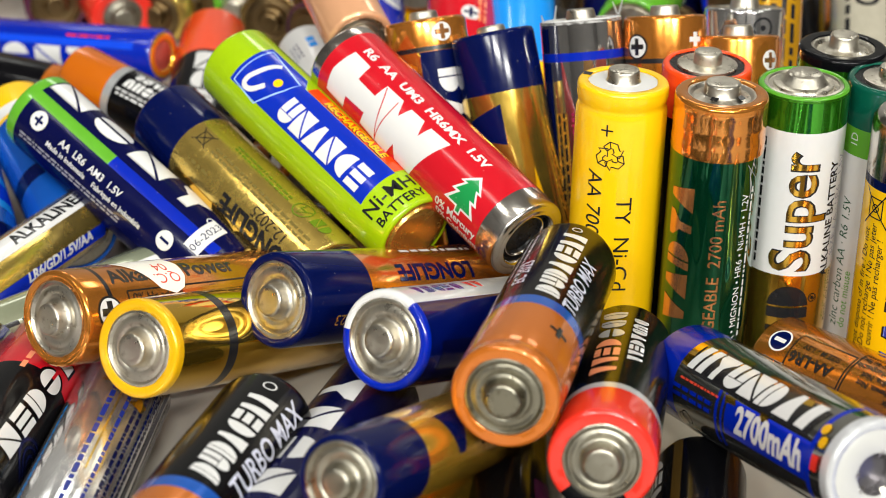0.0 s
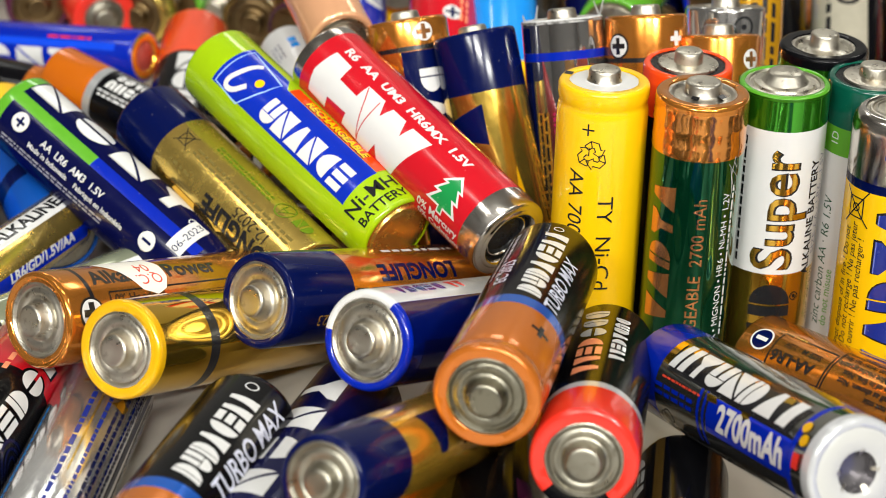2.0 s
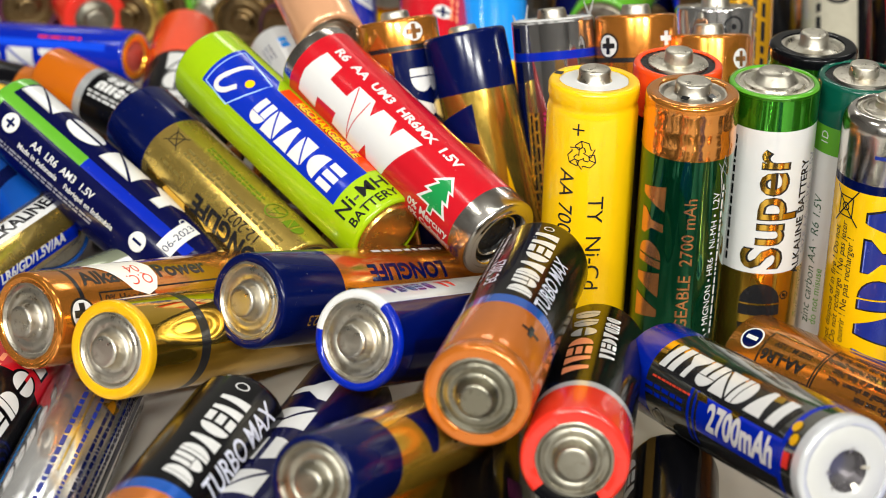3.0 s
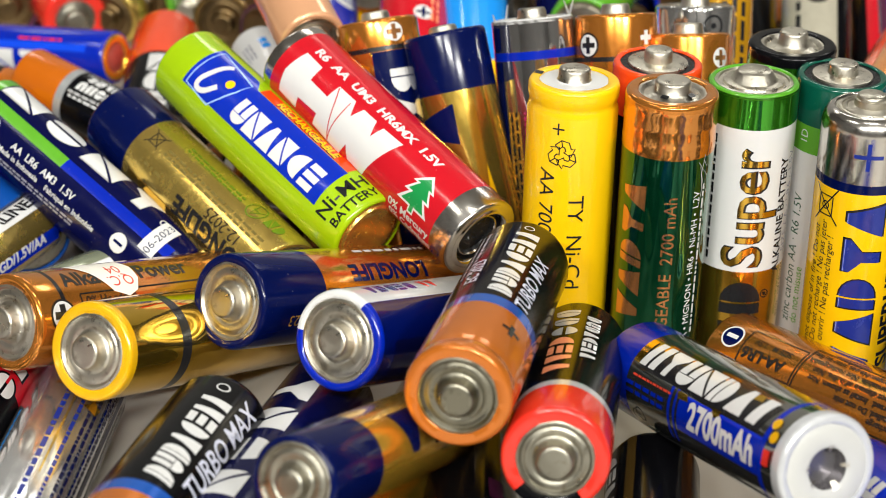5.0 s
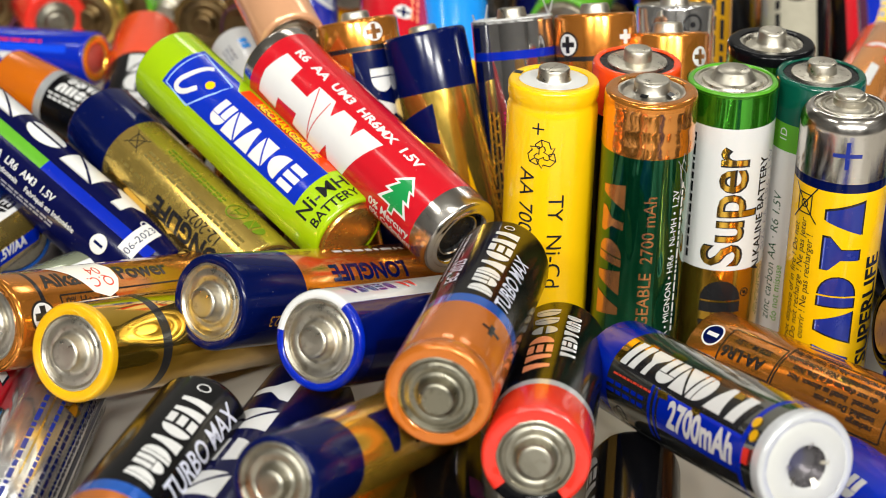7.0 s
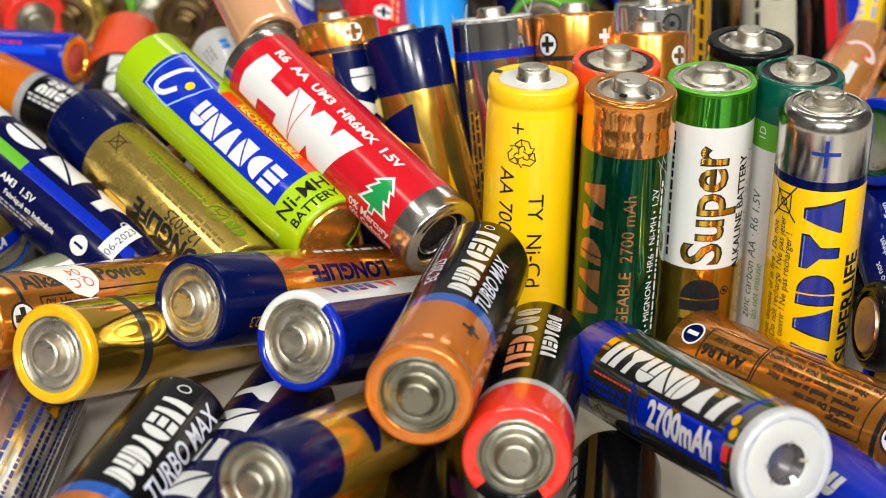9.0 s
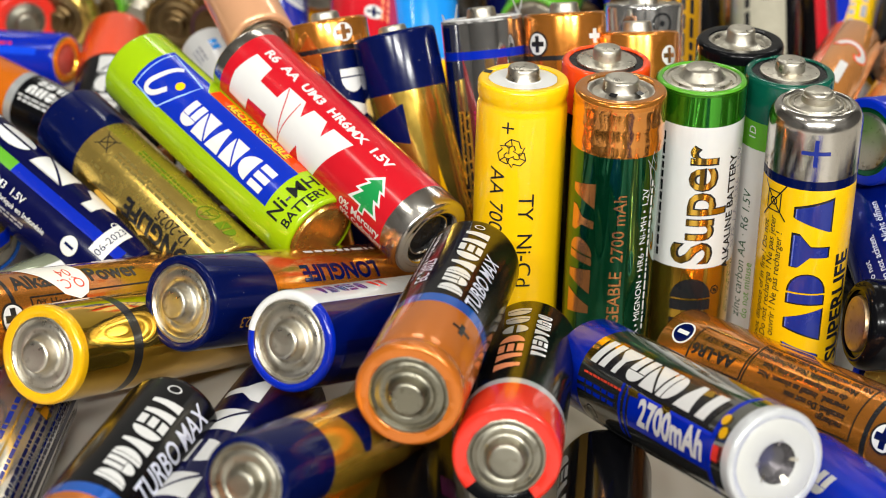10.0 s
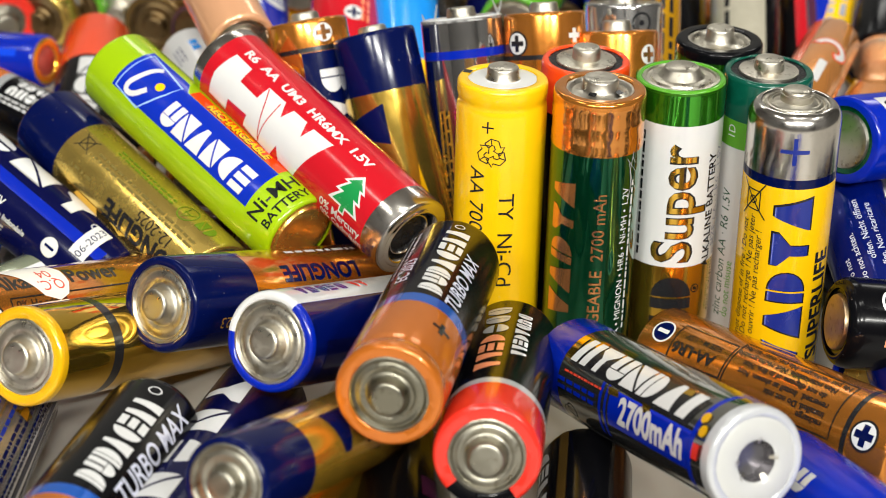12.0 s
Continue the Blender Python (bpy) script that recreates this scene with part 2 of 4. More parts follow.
tagged(box("wall_east", 2.2, 2.3, -2.2, 2.6, -0.78, 1.9, WALL), "unseen dark wall, added for contrast in reflections", "wall", kind="structure")

# ---- batteries ----
MM = 0.001
FRONT = Vector((0, 0, 0.165))
GROUP = "heap of used batteries"


def lathe(name, profile, mats, parent, label="", seg=64, sector=None, ragged=0.0):
    """A turned part: profile rows are (radius mm, height mm, material index for the band that follows). sector: (from degree, to degree, material index). ragged: unevenness in mm of the inner edge."""
    bm = bmesh.new()
    rings = []
    rnd = random.Random(len(bpy.data.meshes))
    phase = [rnd.uniform(0, 6.28) for _ in range(4)]
    for r, z, _ in profile:
        if r <= 0:
            rings.append([bm.verts.new((0, 0, z * MM))])
        else:
            rings.append([bm.verts.new((r * MM * math.cos(2 * math.pi * i / seg), r * MM * math.sin(2 * math.pi * i / seg), z * MM)) for i in range(seg)])
    for k in range(len(rings) - 1):
        a, b, mi = rings[k], rings[k + 1], profile[k][2]
        for i in range(seg):
            j = (i + 1) % seg
            vs = [a[i % len(a)], a[j % len(a)], b[j % len(b)], b[i % len(b)]]
            vs = list(dict.fromkeys(vs))
            if len(vs) >= 3:
                f = bm.faces.new(vs)
                f.material_index, f.smooth = mi, True
                if sector and (360 * (i + 0.5) / seg - sector[0]) % 360 < sector[1] - sector[0]:
                    f.material_index = sector[2]
    if ragged:
        for k in (-1, -2):
            for i, v in enumerate(rings[k]):
                a = 2 * math.pi * i / seg
                f = 1 + ragged * sum(math.sin(a * q + p) * w for q, p, w in zip((2, 5, 11, 23), phase, (0.5, 0.4, 0.3, 0.25))) * MM / math.hypot(v.co.x, v.co.y) * (1 if k == -1 else 0.4)
                v.co.x, v.co.y = v.co.x * f, v.co.y * f
    bmesh.ops.recalc_face_normals(bm, faces=bm.faces)
    ob = mesh_object(name, bm, mats, parent, label)
    ob.data.set_sharp_from_angle(angle=radians(50))
    return ob



FONT_MESH = {}


def flat_text(s, size, bold=0.0, shear=0.0):
    """The outlines of a line of text as triangles in the plane, centred, in millimetres: verts, faces."""
    key = (s, round(size, 3), bold, shear)
    if key not in FONT_MESH:
        cu = bpy.data.curves.new("text", "FONT")
        cu.body, cu.size, cu.align_x, cu.align_y = s, size, "CENTER", "CENTER"
        cu.offset, cu.shear, cu.resolution_u = bold, shear, 3
        ob = bpy.data.objects.new("text", cu)
        me = ob.to_mesh()
        FONT_MESH[key] = ([tuple(v.co) for v in me.vertices], [tuple(p.vertices) for p in me.polygons])
        ob.to_mesh_clear()
        bpy.data.objects.remove(ob)
        bpy.data.curves.remove(cu)
    return FONT_MESH[key]


def flat_rect(w, h, slant=0.0, cx=0.0, cy=0.0):
    x, y = w / 2, h / 2
    return [(cx - x - slant * y, cy - y, 0), (cx + x - slant * y, cy - y, 0), (cx + x + slant * y, cy + y, 0), (cx - x + slant * y, cy + y, 0)], [(0, 1, 2, 3)]


def flat_disc(rad, inner=0.0, n=28):
    out = [(rad * math.cos(2 * math.pi * i / n), rad * math.sin(2 * math.pi * i / n), 0) for i in range(n)]
    if not inner:
        return out, [tuple(range(n))]
    out += [(inner * math.cos(2 * math.pi * i / n), inner * math.sin(2 * math.pi * i / n), 0) for i in range(n)]
    return out, [(i, (i + 1) % n, n + (i + 1) % n, n + i) for i in range(n)]


def flat_arc(rad, thick, a0, a1, n=14):
    """A bent band from angle a0 to a1."""
    ring = [radians(a0 + (a1 - a0) * i / n) for i in range(n + 1)]
    out = [(rad * math.cos(a), rad * math.sin(a), 0) for a in ring] + [((rad - thick) * math.cos(a), (rad - thick) * math.sin(a), 0) for a in ring]
    return out, [(i, i + 1, n + 2 + i, n + 1 + i) for i in range(n)]


def flat_line(pts, thick, closed=False, smooth=0):
    """A bent line of even thickness; smooth: how often its corners are cut."""
    for _ in range(smooth):
        cut = [pts[0]]
        for (ax, ay), (bx, by) in zip(pts, pts[1:]):
            cut += [(ax * 0.75 + bx * 0.25, ay * 0.75 + by * 0.25), (ax * 0.25 + bx * 0.75, ay * 0.25 + by * 0.75)]
        pts = cut + [pts[-1]]
    pts = [Vector((x, y, 0)) for x, y in pts]
    m = len(pts)
    out, faces = [], []
    for i, p in enumerate(pts):
        a = pts[i - 1] if i or closed else p
        b = pts[(i + 1) % m] if i < m - 1 or closed else p
        d = (b - a).normalized()
        side = Vector((-d.y, d.x, 0)) * thick / 2
        out += [tuple(p + side), tuple(p - side)]
    for i in range(m if closed else m - 1):
        j = (i + 1) % m
        faces.append((2 * i, 2 * i + 1, 2 * j + 1, 2 * j))
    return out, faces


def flat_poly(*pts):
    return [(x, y, 0) for x, y in pts], [tuple(range(len(pts)))]


def joined(*flats):
    vs, fs = [], []
    for v, f in flats:
        fs += [tuple(i + len(vs) for i in q) for q in f]
        vs += v
    return vs, fs


def moved(flat, dx=0.0, dy=0.0, turn=0.0, scale=1.0):
    c, s = math.cos(radians(turn)) * scale, math.sin(radians(turn)) * scale
    return [(x * c - y * s + dx, x * s + y * c + dy, 0) for x, y, _ in flat[0]], flat[1]


def flat_frame(w, h, t):
    return joined(flat_rect(w, t, 0, 0, h / 2), flat_rect(w, t, 0, 0, -h / 2), flat_rect(t, h - t, 0, -w / 2, 0), flat_rect(t, h - t, 0, w / 2, 0))


def flat_dome(w, h, a0, a1, cx=0.0, cy=0.0, n=10):
    """A filled piece of an ellipse between two angles."""
    ring = [radians(a0 + (a1 - a0) * i / n) for i in range(n + 1)]
    return [(cx + w / 2 * math.cos(a), cy + h / 2 * math.sin(a), 0) for a in ring], [tuple(range(n + 1))]


def flat_block(kind, w, h, slant):
    """One plain block of a wordmark, solid or cut by a slit: ^ v wedges, o disc, d ( half rounds, u cup, z cut slab, y funnel, h twin bars, = stripes, l sloped bar, i bar."""
    x, y, g = w / 2, h / 2, min(w, h) * 0.07
    if kind == "o":
        parts = joined(flat_dome(w, h * 0.92, 0, 180, 0, g), flat_dome(w, h * 0.92, 180, 360, 0, -g))
    elif kind == "^":
        parts = flat_poly((-x, -y), (x, -y), (x * 0.3, y), (-x * 0.3, y))
    elif kind == "v":
        parts = flat_poly((-x, y), (-x * 0.3, -y), (x * 0.3, -y), (x, y))
    elif kind == "d":
        parts = joined(flat_rect(w * 0.3, h, 0, -x * 0.7), flat_dome(w * 1.16, h, -90, 90, -x * 0.28))
    elif kind == "(":
        parts = flat_dome(w * 1.7, h, 90, 270, x * 0.8)
    elif kind == "u":
        parts = joined(flat_rect(w * 0.42, h * 0.62, 0, -x * 0.58, h * 0.19), flat_rect(w * 0.42, h * 0.62, 0, x * 0.58, h * 0.19), flat_dome(w, h * 0.7, 180, 360, 0, -h * 0.15))
    elif kind == "z":
        parts = joined(flat_poly((-x, -y), (x - g, -y), (-x, y - g)), flat_poly((x, y), (-x + g, y), (x, -y + g)))
    elif kind == "y":
        parts = flat_poly((-x, y), (-x, y * 0.6), (-x * 0.32, 0), (-x * 0.32, -y), (x * 0.32, -y), (x * 0.32, 0), (x, y * 0.6), (x, y))
    elif kind == "h":
        parts = joined(flat_rect(w * 0.42, h, 0, -x * 0.58), flat_rect(w * 0.42, h, 0, x * 0.58))
    elif kind == "=":
        parts = joined(*[flat_rect(w * 0.95, h * 0.26, 0, 0, h * 0.37 * k) for k in (-1, 0, 1)])
    elif kind == "l":
        parts = flat_poly((-x * 0.8, -y), (x * 0.8, -y), (0, y), (-x * 0.8, y))
    elif kind == "i":
        parts = flat_rect(w * 0.55, h)
    else:
        parts = flat_rect(w, h)
    return [(a + slant * c, c, 0) for a, c, _ in parts[0]], parts[1]


def flat_bars(lines, length, pitch, rnd):
    """Unreadable small print: short bars in lines."""
    out = []
    for k in range(lines):
        x, y = -length / 2, (lines / 2 - k - 0.5) * pitch
        while x < length / 2 - pitch * 0.3:
            w = min(rnd.uniform(0.5, 2.4) * pitch, length / 2 - x)
            out.append(flat_rect(w, pitch * 0.5, 0, x + w / 2, y))
            x += w + pitch * 0.45
    return joined(*out)


RUNS = {"up": (0, 1, -1, 0), "down": (0, -1, 1, 0), "right": (1, 0, 0, 1), "left": (-1, 0, 0, -1)}


class Cell:
    """One battery: its local z runs from the negative to the positive end, its x looks to the front edge of the table.
    Places on the label are u (mm round the can, to the right with the positive end up) and v (mm up from the negative end)."""

    def __init__(self, neg, pos, r, label, spin=0.0, name="battery"):
        n, p = Vector(neg) * MM, Vector(pos) * MM
        self.r, self.len = r, (p - n).length / MM
        z = (p - n).normalized()
        x = FRONT - (n + p) / 2
        x = (x - z * x.dot(z)).normalized()
        m = Matrix((x, z.cross(x), z)).transposed().to_4x4()
        m.translation = n
        self.ob = new(name)
        self.ob.empty_display_size = 0.01
        self.ob.matrix_world = m @ pose(0, 0, 0, 0, 0, spin)
        self.lift = 0.03
        self.rnd = random.Random(round(n.x * 1e5) + 7 * round(n.y * 1e5))
        tagged(self.ob, label, "battery", GROUP)

    def sleeve(self, bands, fold_top=1.3, fold_bottom=1.0, neck=None, label="", sector=None, shoulder=False, ridges=(), foot=False):
        """bands: (from mm, material), upwards; the film folds over both ends. sector: (u from, u to, material)."""
        r, L = self.r, self.len
        mats = [b[1] for b in bands]
        rows = [(r - fold_bottom, 0.12, 0), (r - 0.55, 0.0, 0), (r - 0.2, 0.15, 0), (r, 0.6, 0)]
        if foot:
            rows = [(r - fold_bottom, 0.12, 0), (r - 1.6, 0.0, 0), (r - 1.05, 0.16, 0), (r - 0.62, 0.5, 0), (r - 0.3, 1.0, 0), (r - 0.1, 1.6, 0), (r, 2.3, 0)]
        cuts = [(b[0], i) for i, b in enumerate(bands) if b[0] > 2.4]
        marks = sorted(cuts + ([(neck - 1.2, None), (neck - 0.5, -2), (neck, -1), (neck + 0.5, -2), (neck + 1.2, None)] if neck else []) + [(z, ('ridge', d)) for z, d in ridges], key=lambda q: q[0])
        cur = 0
        for zc, i in marks:
            if isinstance(i, tuple):
                rows.append((r + i[1], zc, cur))
                continue
            if i is not None and i >= 0:
                cur = i
            rows.append((r - (0.3 if i == -1 else 0.16 if i == -2 else 0), zc, cur))
        rows += [(r, L - 0.75, cur), (r - 0.07, L - 0.45, cur), (r - 0.25, L - 0.16, cur), (r - 0.5, L - 0.03, cur), (r - 0.75, L, cur), (r - fold_top + 0.15, L - 0.04, cur), (r - fold_top, L - 0.25, cur)]
        if shoulder:
            rows = rows[:-7] + [(r, L - 2.6, cur), (r - 0.12, L - 1.8, cur), (r - 0.38, L - 1.1, cur), (r - 0.8, L - 0.5, cur), (r - 1.3, L - 0.12, cur), (r - 1.7, L, cur), (r - fold_top + 0.12, L - 0.1, cur), (r - fold_top, L - 0.35, cur)]
        self.top_r, self.bot_r = r - fold_top, r - fold_bottom
        sec = None
        if sector:
            mats.append(sector[2])
            sec = (math.degrees(sector[0] / r), math.degrees(sector[1] / r), len(mats) - 1)
        self.body = lathe("sleeve", rows, mats, self.ob, label, sector=sec, ragged=0.13)
        return self.body

    def cap(self, style="button", metal=None, gap=None, nub=2.35, high=1.5):
        """The positive end."""
        R, L = self.top_r, self.len
        if style == "button":
            rows = [(R + 0.35, L - 0.34, 0), (R - 0.1, L - 0.12, 0), (R - 0.3, L - 0.1, 0), (R - 0.5, L - 0.3, 0), (R - 0.65, L - 0.52, 0), (R - 0.85, L - 0.54, 0), (R - 1.0, L - 0.4, 0), (nub + 1.1, L - 0.36, 0), (nub + 0.95, L - 0.48, 0), (nub + 0.7, L - 0.5, 0), (nub + 0.42, L - 0.34, 0), (nub + 0.2, L + 0.02, 0),
                    (nub + 0.06, L + high * 0.5, 0), (nub, L + high - 0.34, 0), (nub - 0.12, L + high - 0.13, 0), (nub - 0.36, L + high - 0.01, 0), (nub - 0.8, L + high, 0), (0, L + high - 0.06, 0)]
        elif style == "drum":
            rows = [(R + 0.35, L - 0.34, 0), (R - 0.25, L - 0.22, 0), (R - 0.45, L - 0.3, 0), (R - 0.65, L - 0.6, 0), (R - 0.9, L - 0.78, 0), (R - 1.15, L - 0.62, 0), (nub + 0.8, L - 0.52, 0), (nub + 0.6, L - 0.4, 0), (nub + 0.3, L - 0.3, 0), (nub + 0.08, L - 0.05, 0),
                    (nub, L + high - 0.35, 0), (nub - 0.12, L + high - 0.12, 0), (nub - 0.4, L + high, 0), (nub - 1.0, L + high + 0.03, 0), (0, L + high - 0.03, 0)]
        elif style == "cone":
            rows = [(R + 0.35, L - 0.34, 0), (R - 0.5, L - 0.12, 0), (R - 0.65, L - 0.4, 0), (R - 1.2, L - 0.42, 0), (R - 1.35, L - 0.1, 0), (nub + 1.2, L - 0.02, 0), (nub + 0.9, L + 0.12, 0),
                    (nub + 0.15, L + high - 0.3, 0), (nub - 0.2, L + high, 0), (0, L + high, 0)]
        elif style == "rings":
            rows = [(R + 0.35, L - 0.345, 0), (R - 0.25, L - 0.5, 0), (R - 0.45, L - 0.15, 0), (R - 0.75, L - 0.1, 0), (R - 0.95, L - 0.4, 0), (R - 1.2, L - 0.1, 0), (R - 1.45, L, 0), (R - 1.65, L - 0.25, 0), (nub + 0.5, L - 0.1, 0), (nub + 0.3, L + 0.1, 0),
                    (nub + 0.05, L + 0.2, 0), (nub, L + high - 0.7, 0), (nub - 0.25, L + high - 0.6, 0), (nub - 0.3, L + high - 0.2, 0), (nub - 0.55, L + high, 0), (0, L + high - 0.03, 0)]
        elif style == "disc":
            rows = [(R + 0.35, L - 0.34, 1), (R - 0.2, L - 0.28, 1), (nub + 0.3, L - 0.24, 1), (nub + 0.22, L - 0.1, 0), (nub + 0.05, L + 0.1, 0), (nub, L + high - 0.4, 0), (nub - 0.15, L + high - 0.12, 0), (nub - 0.45, L + high, 0), (0, L + high - 0.02, 0)]
        else:
            rows = [(R + 0.35, L - 0.34, 1), (R - 1.15, L - 0.35, 0), (R - 1.2, L - 0.05, 0), (R - 1.5, L + 0.02, 0), (nub + 0.5, L + 0.02, 0), (nub + 0.08, L + 0.15, 0),
                    (nub, L + high - 0.3, 0), (nub - 0.12, L + high - 0.1, 0), (nub - 0.4, L + high, 0), (0, L + high - 0.02, 0)]
        return lathe("terminal_cap", rows, [metal or STEEL, gap or PLASTIC], self.ob, "nickel-plated steel terminal", 56)

    def base(self, metal=None, ring=None, deep=0.3, rim=0.0, rolled=False):
        """The negative end; rim: the width of a raised ring round a flat plate; rolled: a crimped can rim round a deep black seal."""
        R = self.bot_r
        if rolled:
            rows = [(R + 0.3, 0.2, 0), (R - 0.1, -0.1, 0), (R - 0.5, -0.14, 0), (R - 0.8, 0.1, 0), (R - 0.95, 0.8, 1), (R - 1.0, 1.5, 1), (R - 1.55, 1.5, 1), (R - 1.6, 1.1, 0), (R - 1.7, 0.95, 0), (R - 1.85, 0.95, 0), (R - 1.95, 1.2, 1), (R - 2.2, 1.8, 1), (0, 1.9, 1)]
            return lathe("base_plate", rows, [metal or STEEL, PLASTIC], self.ob, "crimped steel rim round a black seal", 48)
        if rim:
            return lathe("base_plate", [(R + 0.05, 0.1, 1), (R - 0.2, -0.15, 1), (R - rim + 0.2, -0.15, 1), (R - rim, 0.15, 0), (R - rim - 0.6, 0.2, 0), (R - rim - 0.9, -0.1, 0), (0, -0.15, 0)], [metal or STEEL, ring or STEEL], self.ob, "flat metal base", 48)
        rows = [(R + 0.05, deep, 1), (R - 0.8, deep, 0), (R - 1.0, -0.1, 0), (R - 1.4, -0.18, 0), (R - 2.6, -0.1, 0), (0, -0.05, 0)]
        return lathe("base_plate", rows, [metal or STEEL, ring or metal or STEEL], self.ob, "flat metal base", 48)

    def plain(self, bands, metal=None, **k):
        self.sleeve(bands, **k)
        self.cap(metal=metal)
        self.base(metal=metal)
        return self

    def put(self, name, flat, mat, u=0.0, v=25.0, run="down"):
        """Wraps a flat shape round the can as thin print."""
        du, dv, eu, ev = RUNS[run]
        bm = bmesh.new()
        vs = [bm.verts.new((u + x * du + y * eu, v + x * dv + y * ev, 0)) for x, y, _ in flat[0]]
        for f in flat[1]:
            q = [vs[i] for i in dict.fromkeys(f)]
            if len(q) > 2:
                try:
                    bm.faces.new(q)
                except ValueError:
                    pass
        lo, hi = min(q.co.x for q in vs), max(q.co.x for q in vs)
        step = 0.5
        c = math.ceil(lo / step) * step
        while c < hi:
            bmesh.ops.bisect_plane(bm, geom=bm.verts[:] + bm.edges[:] + bm.faces[:], plane_co=(c, 0, 0), plane_no=(1, 0, 0))
            c += step
        self.lift += 0.009
        R = self.r + self.lift
        for q in bm.verts:
            a = q.co.x / self.r
            q.co = (R * math.cos(a) * MM, R * math.sin(a) * MM, q.co.y * MM)
        for f in bm.faces:
            f.smooth = True
            w = f.calc_center_median()
            f.normal_update()
            if f.normal.dot(Vector((w.x, w.y, 0))) < 0:
                f.normal_flip()
        return mesh_object(name, bm, [mat], self.body)

    def text(self, s, size, mat, u, v, run="down", bold=0.0, shear=0.0, wide=1.0, end=None):
        """A line of letters; end: the place along the can where an upward line stops."""
        flat = flat_text(s, size * 1.38, bold * size, shear)
        if end is not None:
            v = end - max(q[0] for q in flat[0]) * wide
        return self.put("lettering", ([(x * wide, y, 0) for x, y, _ in flat[0]], flat[1]), mat, u, v, run)

    def patch(self, u0, u1, v0, v1, mat, name="label_panel"):
        return self.put(name, flat_rect(u1 - u0, v1 - v0), mat, (u0 + u1) / 2, (v0 + v1) / 2, "right")

    def marks(self, pattern, w, h, mat, u, v, run="down", slant=0.0, gap=0.14):
        """A wordmark as a row of plain blocks, each a part of its own."""
        cw, lift = w / len(pattern), self.lift
        for i, kind in enumerate(pattern):
            self.lift = lift
            flat = moved(flat_block(kind, cw * (1 - gap), h, slant), -w / 2 + cw * (i + 0.5))
            self.put("wordmark_block", flat, mat, u, v, run)

    def bars(self, lines, length, pitch, mat, u, v, run="down"):
        return self.put("small_print", flat_bars(lines, length, pitch, self.rnd), mat, u, v, run)

    def plus(self, u, v, size, mat, thick=0.26, name="plus_sign"):
        return self.put(name, joined(flat_rect(size, size * thick), flat_rect(size * thick, size * (1 - thick) / 2, 0, 0, size * (1 + thick) / 4), flat_rect(size * thick, size * (1 - thick) / 2, 0, 0, -size * (1 + thick) / 4)), mat, u, v)


# -- upright row --
c = Cell((17.9, 283.8, 0.2), (17.9, 285.8, 49.7), 7.05, "bright yellow rechargeable battery standing upright, plain film sleeve")
c.sleeve([(0, YELLOW)], fold_top=1.75, neck=46.3)
c.cap("disc", STEEL_DULL, WHITE, 2.45, 1.8)
c.base()
c.plus(-2.0, 43.6, 1.9, BLACKINK, 0.14)
for k in range(3):
    band = joined(flat_line([(-1.5, 1.15), (-0.75, 2.25), (0.45, 2.25), (1.05, 1.3)], 0.2), flat_line([(-0.75, 0.7), (-0.35, 1.3), (0.0, 1.3), (0.35, 0.75)], 0.2), flat_line([(-1.5, 1.15), (-0.75, 0.7)], 0.2), flat_line([(1.05, 1.3), (1.6, 1.6), (1.35, 0.1), (0.05, 0.5), (0.35, 0.75)], 0.2), flat_line([(-0.75, 2.25), (-0.35, 1.3)], 0.18))
    c.put("recycling_sign", moved(band, 0, 0, -14 - 120 * k), BLACKINK, -1.2, 39.5, "right")
c.text("AA 700", 2.5, BLACKINK, -3.6, 31.6, "down", 0, 0.12)
c.text("TY  Ni-Cd", 2.5, BLACKINK, 1.2, 24.9, "down", 0.0, 0, 1.08)
bm = bmesh.new()
bm.faces.new([bm.verts.new(((-1.9 + x) * MM, (-5.5 + y) * MM, (c.len + 0.04) * MM)) for x, y in ((-0.85, -0.45), (0.5, -0.8), (0.85, 0.45), (-0.5, 0.8))])
mesh_object("black_notch", bm, [BLACKINK], c.ob)

c = Cell((32.5, 280.8, 0.3), (32.5, 280.8, 50.4), 7.1, "dark green and copper foil rechargeable battery standing upright")
c.sleeve([(0, DKGREEN), (41.3, COPPERWRAP), (48.8, COPPER)], fold_top=1.9, ridges=[(41.6, 0.08), (42.2, -0.03), (42.9, 0.07), (43.4, -0.02), (45.3, 0.0), (46.0, 0.1), (46.5, -0.02), (47.0, 0.06), (47.6, -0.05), (48.2, 0.08)])
c.cap("drum", STEEL_DULL, None, 2.7, 1.6)
c.base()
for ang in (-18, 60):
    bm = bmesh.new()
    q = Matrix.Rotation(radians(ang), 3, "Z")
    bm.faces.new([bm.verts.new(q @ Vector((3.35 + x, y, c.len - 0.05 - x * 0.3)) * MM) for x, y in ((-0.4, -0.6), (0.4, -0.65), (0.5, 0.5), (-0.4, 0.6))])
    mesh_object("vent_hole", bm, [PLASTIC], c.ob)
c.marks("v^dy^", 24.5, 4.3, COPPERINK, -4.9, 25.0, "up", 0.12)
c.text("GEABLE  2700 mAh", 2.0, COPPERINK, 1.3, 24.0, "up", 0.015)
c.text("A • MIGNON • HR6 • Ni-MH • 1.2V", 1.25, WHITE, 5.5, 23.0, "up")
c.bars(1, 26, 0.75, WHITE, 6.8, 24.0, "up")
